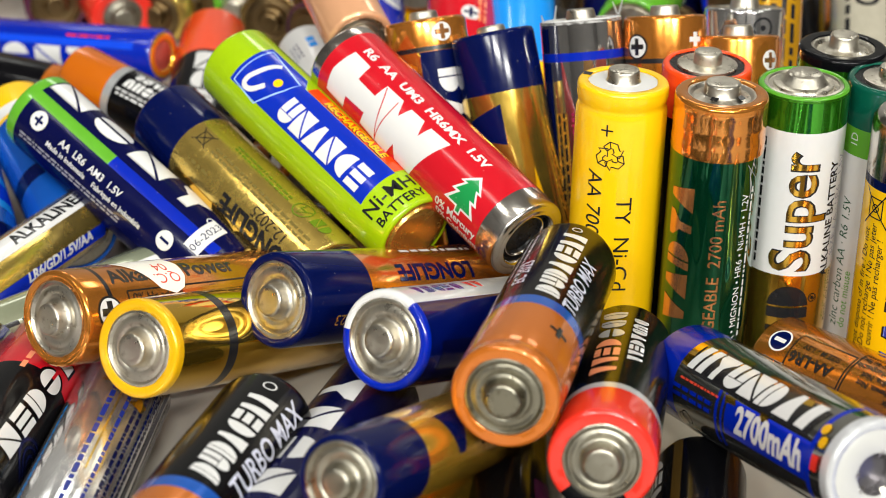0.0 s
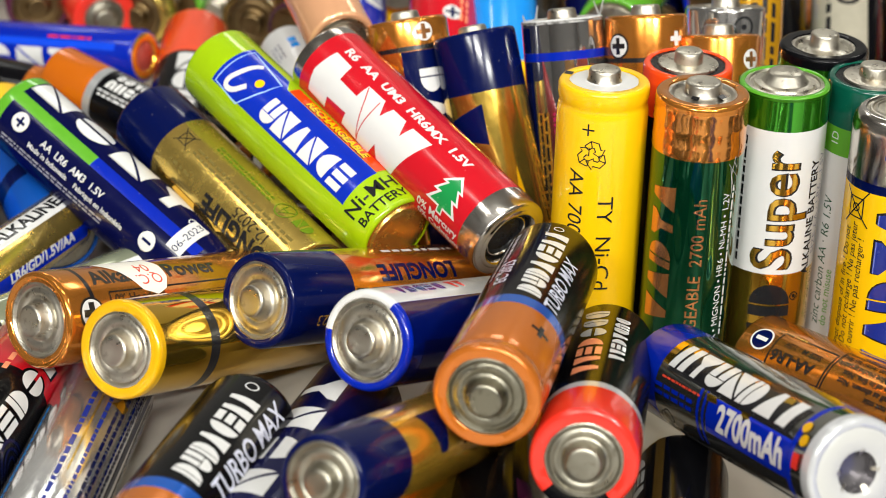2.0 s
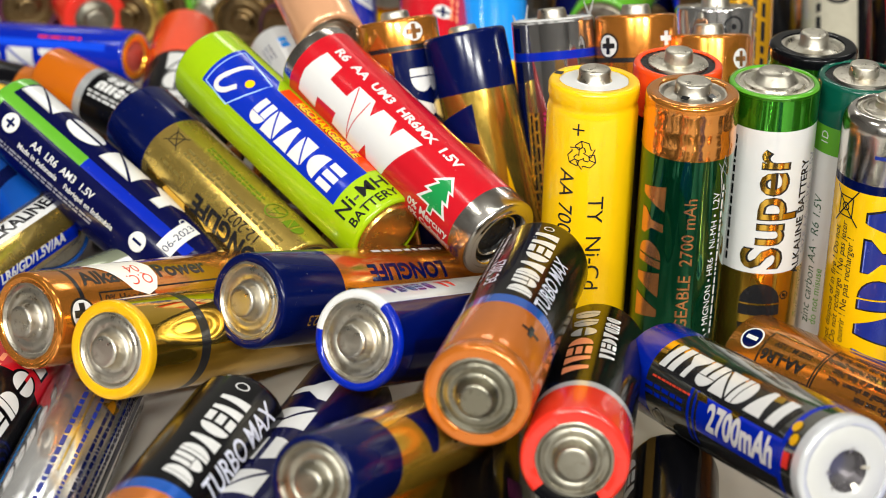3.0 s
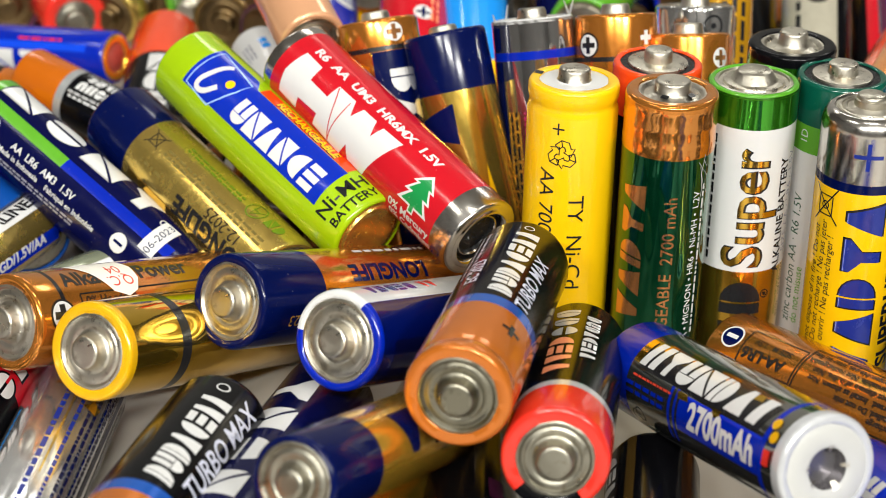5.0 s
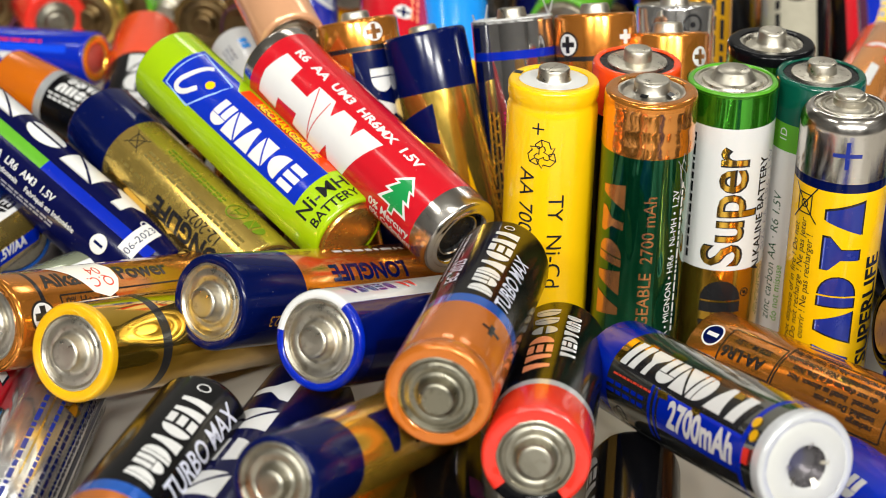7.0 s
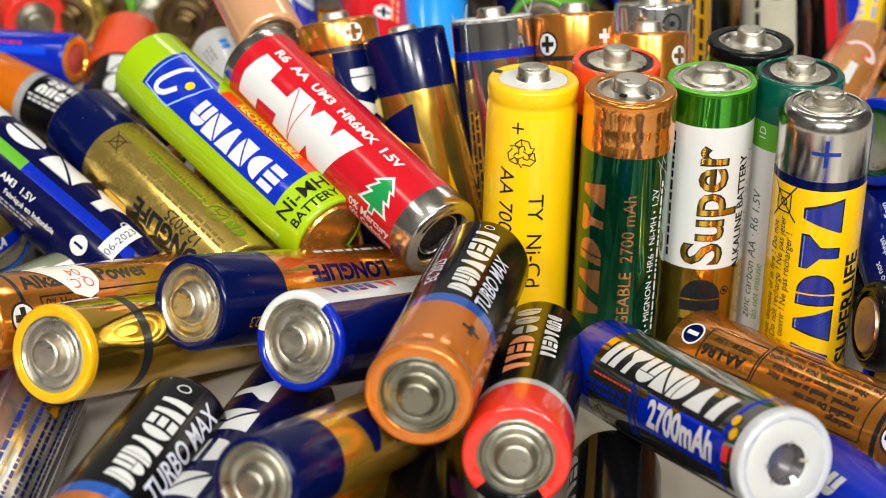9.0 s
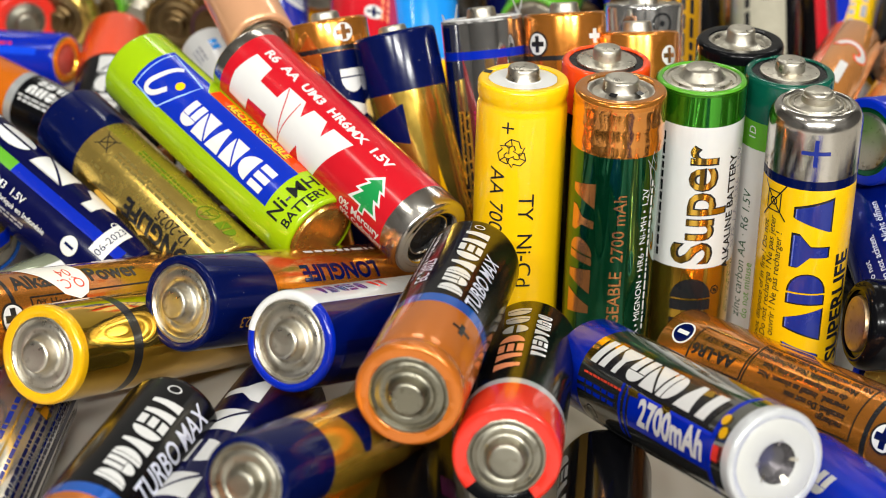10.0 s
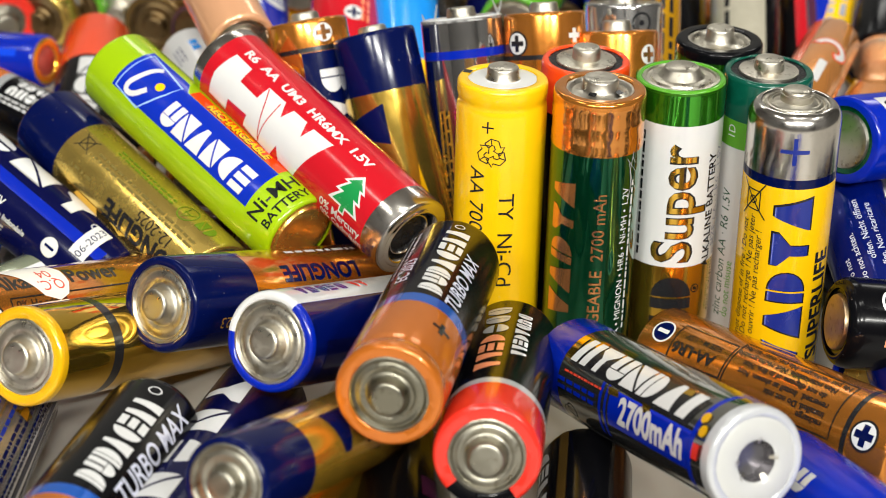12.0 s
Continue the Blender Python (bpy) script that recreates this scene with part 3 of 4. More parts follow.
c.put("scratch_mark", joined(flat_line([(-4.5, 0.3), (-1.5, -0.2), (1.0, 0.2), (4.2, -0.4)], 0.1), flat_line([(-2.6, -1.6), (-0.4, -0.3), (2.4, 0.5)], 0.09), flat_line([(0.6, -1.2), (2.0, 0.0), (3.2, 0.9)], 0.08), flat_line([(2.2, -0.9), (3.4, -0.2)], 0.1)), GREYWHITE, 6.2, 37.5, "up")

c = Cell((46.4, 288.3, 0.2), (45.8, 288.3, 49.5), 7.1, "white alkaline battery with green foil top, standing upright")
c.sleeve([(0, STREAKGOLD), (19.2, WHITE), (43.6, GREEN), (49.0, GREENRIM)], fold_top=1.1)
c.cap("cone", STEEL, None, 2.6, 1.6)
c.base()
c.text("Super", 6.6, BLACKINK, 0.9, 30.1, "up", 0.04, 0, 0.96)
c.text("Super", 6.6, STREAKGOLD, 0.72, 30.1, "up", 0.01, 0, 0.97)
c.text("ALKALINE BATTERY", 1.7, BLACKINK, 7.0, 30.2, "up", 0.03, 0, 0.95, 38.4)
c.text("SIZE AA · LR6 · 1.5V", 1.5, GREYINK, 8.9, 30.0, "up", 0.0, 0, 1.0, 39.0)
c.bars(1, 22, 0.9, BLACKINK, -5.4, 31.5, "up")
c.marks("(d", 14.0, 6.6, BLACKINK, 0.9, 11.2, "up", 0.0)
c.put("ring_sign", joined(flat_disc(0.75, 0.6), flat_rect(0.5, 0.5)), BLACKINK, 5.0, 15.0)

c = Cell((62.6, 277.8, 0.2), (62.0, 277.8, 50.0), 7.1, "yellow battery with bare metal top, standing upright")
c.sleeve([(0, YELLOW), (38.2, NAVY), (39.7, STEEL_BARE)], fold_top=2.0, shoulder=True)
c.cap("rings", STEEL, None, 2.5, 1.9)
c.base()
c.plus(0.6, 44.3, 4.4, BLUEINK, 0.14)
c.marks("v^dy^", 31.6, 6.2, BLACKINK, 1.3, 21.6, "up", 0.05, 0.08)
c.marks("v^dy^", 31.0, 5.6, BLUEINK, 1.3, 21.6, "up", 0.05, 0.14)
c.text("SUPERLIFE", 3.1, BLACKINK, 7.6, 17.4, "up", 0.04)
for u, line, end in ((-6.6, "Do not dispose of in fire ! Do not", 31.6), (-5.2, "not open ! Do not recharge ! Ne pas jeter", 32.8), (-3.8, "au feu ! Ne pas ouvrir ! Ne pas recharger !", 30.4)):
    c.text(line, 1.2, BLACKINK, u, 15.0, "up", 0.0, 0.1, 1.0, end)
c.put("crossed_bin_sign", joined(moved(flat_rect(7.4, 0.22), 0, 0, 40), moved(flat_rect(7.4, 0.22), 0, 0, -35), flat_disc(0.7, 0.5), flat_frame(3.2, 2.6, 0.2)), BLACKINK, -5.4, 35.2, "up")

c = Cell((60.3, 292.9, 0.2), (60.3, 292.9, 49.0), 7.1, "teal and white zinc carbon battery standing upright")
c.sleeve([(0, WHITE), (37.2, GREEN2), (41.8, TEAL)], fold_top=1.2)
c.cap("ring", STEEL_DULL, PLASTIC, 2.3, 1.9)
c.base()
c.text("zinc carbon AA · R6 1.5V", 1.6, GREENTEXT, -4.8, 19.0, "up", 0, 0.12, 1.0, 30.0)
c.text("do not misuse", 1.3, GREEN2, -3.2, 15.0, "up", 0, 0, 1.0, 17.4)
c.text("1D", 1.4, WHITE, -5.0, 39.9, "up")

c = Cell((31.7, 297.1, 0.2), (31.7, 297.1, 48.5), 7.1, "red-rimmed battery standing upright behind others")
c.sleeve([(0, BLACK), (40.5, ORANGERED)], fold_top=1.15)
c.cap("ring", STEEL, PLASTIC, 2.2, 2.1)
c.base()

c = Cell((54.0, 304.4, 0.2), (54.0, 304.4, 49.6), 7.1, "black battery with thick glossy rim standing upright")
c.sleeve([(0, GREEN), (47.5, BLACK)], fold_top=2.1)
c.cap("drum", STEEL, None, 2.25, 2.0)
c.base()

# -- back row --
c = Cell((29.7, 302.3, 2.8), (26.3, 319.3, 48.1), 7.0, "copper foil battery with black line below its top")
c.sleeve([(0, COPPER), (40.6, BLACKINK), (41.4, COPPER)], fold_top=1.2)
c.cap(high=1.7)
c.base()
c.put("plus_ground", flat_disc(2.15), BLACKINK, -5.2, 43.4)
c.put("plus_ground", flat_disc(1.8), WHITE, -5.2, 43.4)
c.plus(-5.2, 43.4, 2.8, BLACKINK, 0.3)
c.plus(5.4, 44.4, 2.4, WHITE, 0.34)

c = Cell((41.0, 300.7, 0.3), (38.6, 317.3, 45.8), 7.0, "copper foil battery with white plus sign")
c.sleeve([(0, COPPER)], fold_top=1.2)
c.cap(high=1.7)
c.base()
c.put("plus_ground", flat_disc(1.7), WHITE, 6.0, 44.4)
c.plus(6.0, 44.4, 2.6, COPPERINK, 0.3)

c = Cell((43.1, 322.0, -2.2), (41.6, 335.7, 44.3), 7.0, "bare silver battery with small dark mark")
c.sleeve([(0, SILVER)], fold_top=0.8)
c.cap(high=1.8)
c.base()
c.put("ring_sign", flat_disc(1.9, 1.5), BLACKINK, 3.4, 45.2)
c.put("ring_sign", flat_disc(0.5), BLACKINK, 3.4, 45.2)
c.patch(0.2, 0.4, 44.2, 49.2, BLACKINK)

c = Cell((18.2, 304.8, 1.1), (12.3, 320.4, 46.6), 7.0, "silver foil battery with a thin blue line")
c.sleeve([(0, CLEARGREY), (41.6, BLUE), (43.0, CLEARGREY), (48.2, WHITE)], fold_top=1.2)
c.cap(metal=STEEL_DULL, high=1.6)
c.base()
c.patch(-6.0, -3.6, 5, 33.0, PALEGOLD)
c.patch(-9.0, -6.4, 5, 41.4, NAVY)
c.patch(-9.0, -6.4, 43.2, 47.2, NAVY)
c.bars(2, 30, 1.0, BLACKINK, -4.8, 18.0, "up")
for ang, h, lean in ((200, 1.6, 0.2), (225, 2.6, 0.5), (262, 1.2, -0.3), (100, 3.0, 1.0), (80, 2.6, -0.8)):
    bm = bmesh.new()
    x, y = 6.4 * math.cos(radians(ang)), 6.4 * math.sin(radians(ang))
    ps = [(x - 0.18, y - 0.2, 48.2), (x + 0.18, y + 0.2, 48.2), (x + 0.1, y + 0.1 + lean, 48.2 + h), (x - 0.1, y - 0.1 + lean, 48.2 + h)]
    bm.faces.new([bm.verts.new(Vector(q) * MM) for q in ps])
    bmesh.ops.solidify(bm, geom=bm.faces[:], thickness=0.00012)
    mesh_object("torn_film", bm, [WHITE], c.ob)
c.bars(1, 14, 0.8, MAGENTA, -2.6, 26.0, "up")

c = Cell((8.6, 299.0, 0.3), (-2.7, 318.0, 44.2), 7.1, "navy and gold foil battery leaning behind the red one")
c.sleeve([(0, GRAINGOLD), (39.0, NAVY)], fold_top=1.0)
c.cap(high=1.2)
c.base()
c.marks("^", 8.0, 7.5, NAVY, -4.6, 33.6, "up")
c.put("flame_sign", flat_poly((-12, -1.2), (4, -0.6), (10, 0.3), (3, 0.9), (-12, 1.2)), YELLOWRIM, 3.2, 16.0, "up")
c.text("6198", 2.0, WHITE, 5.2, 12.8, "up")
c.marks("uz", 5.0, 3.6, NAVY, 0.4, 17.5, "up")

c = Cell((-5.4, 306.0, 0.3), (-14.4, 324.0, 43.8), 7.1, "copper and navy battery leaning in the back row")
c.sleeve([(0, COPPER), (42.4, BLACKINK), (43.2, COPPER)], fold_top=1.2)
c.cap(high=1.5)
c.base()
c.patch(-1.6, 9.5, 0.5, 42.3, NAVY)
c.patch(-1.9, -1.6, 0.5, 42.3, GOLD)
c.marks("d^l", 15.0, 3.8, WHITE, 2.9, 32.0, "down")
c.put("plus_ground", flat_disc(1.6), WHITE, 2.8, 45.4)
c.plus(2.8, 45.4, 2.6, COPPERINK, 0.3)
c.put("flame_sign", flat_poly((-5, -1.2), (4, -0.8), (5, 0.9), (-3, 1.2)), ORANGE, -3.2, 36.0, "up")

# -- leaning fan --
c = Cell((4.4, 278.9, 25.0), (-27.4, 314.6, 39.7), 7.0, "red battery with silver rims leaning across the heap")
c.sleeve([(0, STEEL_BARE), (4.4, RED), (47.6, STEEL_BARE)], fold_top=1.0, fold_bottom=1.5)
c.cap()
c.base(STEEL_BARE, rolled=True)
c.text("R6  AA  UM3  HR6MX  1.5V", 1.55, WHITE, 3.9, 27.3, "down", 0.05, 0, 1.3)
c.put("emblem", flat_poly((-10.9, 3.5), (-6.6, 3.4), (-6.4, 0.6), (-1.7, 0.5), (-1.4, 3.1), (2.9, 3.2), (4.3, 0.8), (5.2, 3.1), (8.5, 3.2), (9.7, 0.7), (10.4, 3.1), (15.2, 3.4), (13.2, -1.5), (11.6, -5.6), (7.6, -5.4), (6.5, -3.2), (5.3, -5.9), (2.0, -5.6), (-2.0, -5.1), (-1.8, -2.9), (-6.8, -3.1),
                               (-6.8, -5.3), (-11.5, -4.9), (-11.9, -1.0)), WHITE, -1.2, 33.4, "down")
c.put("emblem_line", joined(flat_line([(-1.2, 2.9), (0.0, 1.2), (0.9, -0.9), (1.6, -3.2), (2.1, -5.5)], 0.22, False, 2), flat_line([(2.5, 2.4), (2.6, 0.8), (2.4, -1.2), (2.2, -3.4), (2.1, -5.5)], 0.2, False, 2)), RED, -1.2, 33.4, "down")
c.put("tree_outline", moved(flat_poly((0, 3.8), (3.0, 0.9), (1.9, 0.9), (3.6, -1.3), (2.3, -1.3), (4.3, -3.7), (0.8, -3.7), (0.8, -5.0), (-0.8, -5.0), (-0.8, -3.7), (-4.3, -3.7), (-2.3, -1.3), (-3.6, -1.3), (-1.9, 0.9), (-3.0, 0.9)), 0, 0, 0, 0.84), WHITE, -1.2, 9.7, "down")
c.put("tree_sign", moved(flat_poly((0, 3.0), (2.1, 1.2), (1.2, 1.2), (2.7, -0.9), (1.4, -0.9), (3.2, -3.3), (0.5, -3.3), (0.5, -4.6), (-0.5, -4.6), (-0.5, -3.3), (-3.2, -3.3), (-1.4, -0.9), (-2.7, -0.9), (-1.2, 1.2), (-2.1, 1.2)), 0, 0, 0, 0.84), GREENINK, -1.2, 9.7, "down")
c.text("0% Mercury", 1.5, WHITE, -6.3, 9.8, "down", 0.03)
c.text("0% Cadmium", 1.4, WHITE, -8.2, 9.4, "down", 0.03)

c = Cell((-13.4, 285.8, 21.8), (-46.5, 320.6, 35.9), 7.1, "lime green rechargeable battery with a blue label panel")
c.sleeve([(0, LIME)], fold_top=1.6, fold_bottom=0.9)
c.cap()
c.base(PALEGOLD)
c.put("label_panel", flat_poly((-2.7, 7.1), (5.2, 7.4), (5.2, 31.5), (7.1, 33.4), (7.1, 43.3), (-2.6, 43.4)), BLUE2, 0, 0, "right")
c.put("emblem_frame", flat_line([(-2.2, 42.6), (6.5, 42.4), (5.0, 32.7), (2.0, 33.4), (-0.6, 34.8), (-2.9, 36.4)], 0.3, True), SKYINK, 0, 0, "right")
c.put("emblem", flat_line([(5.2, 38.1), (4.2, 39.0), (1.4, 39.9), (-0.5, 40.7), (-1.9, 40.3), (-1.6, 38.4), (0.6, 36.8)], 0.95, False, 2), WHITE, 0, 0, "right")
c.put("emblem_dot", flat_disc(0.85), YELLOW, 2.4, 35.4)
c.marks("uz^z(=", 22.4, 4.5, WHITE, 0.3, 20.2, "down", 0.06, 0.12)
c.patch(5.25, 7.5, 7.6, 31.0, ORANGERED, "label_or_reflection_stripe")
c.text("RECHARGEABLE", 1.55, BLACKINK, 6.15, 19.2, "down", 0.09, 0, 1.0)
c.text("RECHARGEABLE", 1.5, YELLOW, 6.3, 19.2, "down", 0.05, 0, 1.04)
c.text("Ni-MH", 2.7, BLACKINK, 1.7, 4.8, "right", 0.012)
c.text("BATTERY", 1.75, BLACKINK, 1.9, 1.9, "right", 0.02)

c = Cell((-27.1, 284.7, 13.7), (-58.8, 321.8, 24.5), 7.1, "pale gold foil battery with navy end leaning in the heap")
c.sleeve([(0, PALEGOLD), (38.0, NAVY)], fold_top=0.9)
c.cap()
c.base()
c.put("crossed_bin_sign", joined(moved(flat_rect(5.0, 0.16), 0, 0, 40), moved(flat_rect(5.0, 0.16), 0, 0, -40), flat_frame(2.2, 2.2, 0.16)), BLACKINK, 2.0, 34.5, "up")
c.text("12-2025", 2.1, BLACKINK, -0.7, 11.0, "up", 0.0)
c.bars(2, 28, 0.95, BROWNINK, 1.6, 17.0, "up")
c.put("oval_sign", joined(flat_disc(2.0, 1.75), flat_line([(-1.6, -1.2), (0.2, 1.4), (0.8, -1.2)], 0.25), flat_rect(1.6, 0.25)), OLIVEINK, 5.4, 9.6, "up")
c.marks("(z", 4.4, 2.4, OLIVEINK, 5.6, 4.6, "up")
c.bars(2, 16, 0.8, OLIVEINK, 5.0, 21.0, "up")
c.text("LONGLIFE", 3.3, BLACKINK, -3.6, 12.5, "up", 0.05)
c.bars(1, 6, 1.1, BROWNINK, -2.2, 31.0, "up")
c.patch(-6.4, -5.3, 1, 36, GOLD, "label_or_reflection_stripe")

c = Cell((-44.1, 291.8, 8.7), (-81.5, 320.1, 26.0), 7.2, "navy alkaline battery with green end and stripe")
c.sleeve([(0, NAVY2), (47.6, GREEN2)], fold_top=1.2)
c.cap()
c.base()
c.patch(0.9, 3.0, 28.0, 47.6, GREEN2, "label_or_reflection_stripe")
c.patch(0.9, 3.0, 2.0, 28.0, BLUE, "label_or_reflection_stripe")
c.marks("zozy", 40.0, 5.0, WHITE, 7.0, 28.2, "down", 0.1, 0.22)
c.put("ring_sign", flat_disc(0.65, 0.45), WHITE, 5.6, 7.6)
c.put("plus_ground", flat_disc(1.75), WHITE, -1.3, 43.6)
c.plus(-1.3, 43.6, 2.0, NAVY, 0.26)
c.text("AA  LR6  AM3  1.5V", 1.35, WHITE, -1.6, 30.0, "down", 0.02)
c.text("Made in Indonesia", 1.0, WHITE, -3.4, 35.0, "down", 0.02)
c.text("Fabriqué en Indonésie", 1.0, WHITE, -3.5, 22.0, "down", 0.02)
c.bars(2, 26, 0.7, GREYINK, -5.4, 33.0, "down")
c.put("minus_ground", flat_disc(1.7), WHITE, -2.3, 10.6)
c.put("minus_sign", flat_rect(2.0, 0.5), NAVY, -2.3, 10.6, "down")
c.patch(-0.6, 6.2, 4.0, 7.4, WHITE)
c.text("06-2023", 1.45, NAVY, 2.8, 5.6, "right", 0.0)

c = Cell((-45.2, 332.5, 11.5), (-82.1, 356.3, 18.4), 5.6, "small black battery with orange end and grey band", name="small_battery")
c.sleeve([(0, BLACK), (31.6, GREY), (33.4, ORANGE)], fold_top=1.0)
c.cap(nub=1.9)
c.base()
c.marks("ozohu", 11.0, 2.0, WHITE, 2.6, 24.6, "up", 0.1)
c.marks("hlzo", 8.0, 1.5, WHITE, 4.9, 25.4, "up", 0.1)
c.bars(2, 9, 0.8, WHITE, 0.3, 26.5, "up")
c.put("label_line", joined(flat_rect(13, 0.3, 0, 0, 0.5), flat_rect(13, 0.3, 0, 0, -0.5)), GREYWHITE, 6.4, 24.0, "up")

c = Cell((-69.8, 380.7, 12.8), (-109.7, 399.5, 6.7), 5.4, "bright blue battery with gold-rimmed end lying far back", name="small_battery")
c.sleeve([(0, BLUE)], fold_bottom=0.6)
c.cap()
c.base(REDBROWN, GOLDPRINT, 0.5, 1.7)
c.patch(0.6, 2.2, 4, 44, SKYBLUE, "label_or_reflection_stripe")
c.marks("zozy", 34.0, 5.0, WHITE, -2.2, 30.0, "down", 0.0, 0.2)
c.bars(1, 11, 1.2, REDCAP, 2.9, 16.0, "down")

# -- front heap --
c = Cell((-34.7, 288.6, 9.1), (-63.7, 250.5, 23.4), 7.1, "copper-brown alkaline battery with a torn white sticker")
c.sleeve([(0, COPPER), (44.5, BLACKINK), (45.3, COPPER)], fold_top=1.6)
c.cap(metal=STEEL_DULL)
c.base()
c.text("Alkaline  Power", 3.0, BLACKINK, 5.6, 30.4, "down", 0.03, 0, 0.98)
c.put("plus_ground", flat_disc(2.4), BLACKINK, 0.0, 45.6)
c.put("plus_ground", flat_disc(2.05), WHITE, 0.0, 45.6)
c.plus(0.0, 45.6, 3.2, BLACKINK, 0.34)
c.put("outline_box", flat_frame(27, 5.2, 0.22), BLACKINK, 0.2, 28.0, "down")
c.text("0% Hg added", 1.4, BLACKINK, 1.6, 35.5, "down")
c.put("sticker", flat_poly((-6.4, 3.6), (-3.0, 4.0), (4.2, 3.4), (5.2, 1.2), (5.0, -1.4), (3.8, -3.4), (1.8, -4.2), (-1.0, -3.2), (-3.6, 0.6)), PAPER, 5.8, 33.6, "down")
c.text("Q.C.", 1.9, REDINK, 4.4, 32.2, "up", 0)
c.text("04", 2.0, REDINK, 6.8, 32.2, "up", 0)

c = Cell((-27.0, 283.0, 7.1), (-50.3, 242.1, 23.9), 7.1, "glossy gold foil battery with a yellow rim")
c.sleeve([(0, GOLD), (35.4, BLACKINK), (37.6, GOLD), (48.4, YELLOWRIM)], fold_top=1.7)
c.cap()
c.base()

c = Cell((-3.0, 291.6, 9.7), (-32.3, 254.5, 25.8), 7.1, "navy and copper foil battery lying in the heap")
c.sleeve([(0, COPPER), (36.0, NAVY)], fold_top=1.4)
c.cap()
c.base()
c.text("LONGLIFE", 2.8, NAVY, 3.2, 19.6, "up", 0.05, 0, 1.08)
c.bars(1, 18, 1.4, WHITE, 7.6, 16.0, "up")
c.bars(1, 9, 2.4, BLACKINK, 0.2, 31.0, "up")
c.text("12-2023", 1.8, GOLDINK, -3.6, 40.0, "up")

c = Cell((9.5, 278.6, 11.9), (-15.5, 238.8, 28.8), 7.1, "royal blue battery with a white stripe along its top")
c.sleeve([(0, DEEPBLUE), (48.9, BLUE)], fold_top=1.3, sector=(5.0, 19.5, WHITE))
c.cap()
c.base()
c.marks("d=dz^", 12.5, 2.2, BLUEINK, 7.8, 39.6, "up", 0.1)
c.marks("^l", 4.6, 2.2, REDCAP, 7.8, 29.6, "up", 0.1)
c.patch(-9.0, -1.2, 4.0, 46.0, NAVY2)
c.bars(1, 20, 1.6, GREYINK, -4.5, 26.0, "up")

c = Cell((10.7, 265.8, 27.9), (1.15, 217.2, 33.55), 7.1, "black alkaline battery with copper end on top of the heap")
c.sleeve([(0, BLACK), (31.6, BLUE3), (34.4, COPPER2)], fold_top=1.9, fold_bottom=1.9, neck=46.9, foot=True)
c.cap(metal=TARNISHED)
c.base()
c.plus(-2.6, 39.2, 3.0, BLACKINK, 0.26)
c.marks("dud^(=ll", 25.0, 3.5, WHITE, 1.2, 17.8, "down", 0.22)
c.text("TURBO MAX", 2.5, SKYWHITE, -2.6, 22.4, "down", 0.02, 0.2, 0.95)
c.text("EC 2023", 1.9, SKYWHITE, 6.0, 22.0, "down", 0.02)
c.bars(2, 18, 1.1, GREYINK, 7.8, 14.0, "down")
c.put("ring_sign", flat_disc(0.8, 0.6), WHITE, 1.4, 4.4)

c = Cell((19.7, 263.8, 15.3), (13.9, 215.4, 25.7), 7.1, "black battery with red end and grey band lying in the heap")
c.sleeve([(0, BLACK), (38.6, GREYWHITE), (40.6, REDCAP)], fold_top=2.05, fold_bottom=1.9, sector=(17.6, 27.6, BLACK), foot=True)
c.cap(metal=STEEL_DARK, nub=2.35)
c.base()
c.marks("ddo", 12.8, 3.6, GREYWHITE, 2.6, 12.0, "up", 0.0)
c.marks("(=ll", 16.6, 3.6, SALMON, 2.6, 27.2, "up", 0.0)
c.marks("dud^(=ll", 20.0, 2.2, WHITE, -1.4, 18.0, "up", -0.15)

c = Cell((28.8, 256.5, 15.8), (47.9, 211.9, 27.9), 7.1, "dark silver rechargeable battery with blue bands and a white end ring")
c.sleeve([(0, BLUE), (8.2, DARKFOIL), (44.6, BLUE), (45.6, DARKFOIL), (48.0, GREYWHITE)], fold_top=1.3)
R, L = c.top_r, c.len
lathe("insulator_ring", [(R + 0.05, L - 0.25, 0), (R - 0.4, L - 0.05, 0), (3.2, L + 0.05, 0), (2.8, L - 0.1, 1), (2.7, L - 2.6, 1), (0, L - 2.6, 1)], [PAPERWHITE, HOLE], c.ob, "white paper ring round a dark hole")
for ang, w in ((30, 1.0), (75, 0.7), (150, 1.2), (215, 0.8), (290, 0.6)):
    bm = bmesh.new()
    q = Matrix.Rotation(radians(ang), 3, "Z")
    bm.faces.new([bm.verts.new(q @ Vector((x, y, L + 0.06 - dz)) * MM) for x, y, dz in ((3.1, -w / 2, 0), (3.2, w / 2, 0), (2.2, w / 4, 0.5), (2.1, -w / 5, 0.6))])
    mesh_object("torn_edge", bm, [STEEL_DULL], c.ob)
c.base()
c.patch(0.5, 5.6, 23.4, 44.6, BLUE)
c.patch(-0.3, 8.0, 20.6, 21.3, BLUE, "label_or_reflection_stripe")
c.patch(-0.3, 8.0, 22.2, 22.8, BLUE, "label_or_reflection_stripe")
c.put("wordmark_shadow", flat_rect(32.6, 4.4, 0.28), BLACKINK, -2.0, 27.2, "up")
for u, v, w, h in ((-4.4, 14.0, 1.6, 3.0), (-4.9, 20.5, 1.8, 4.2), (-4.6, 30.0, 1.4, 6.0), (0.9, 24.0, 1.0, 3.4), (0.8, 33.0, 1.2, 2.6), (-4.0, 38.5, 1.2, 2.6)):
    c.put("gold_spot", flat_poly((-w / 2, -h / 2), (w / 2, -h / 3), (w / 3, h / 2), (-w / 2, h / 3)), GOLD, u, v, "right")
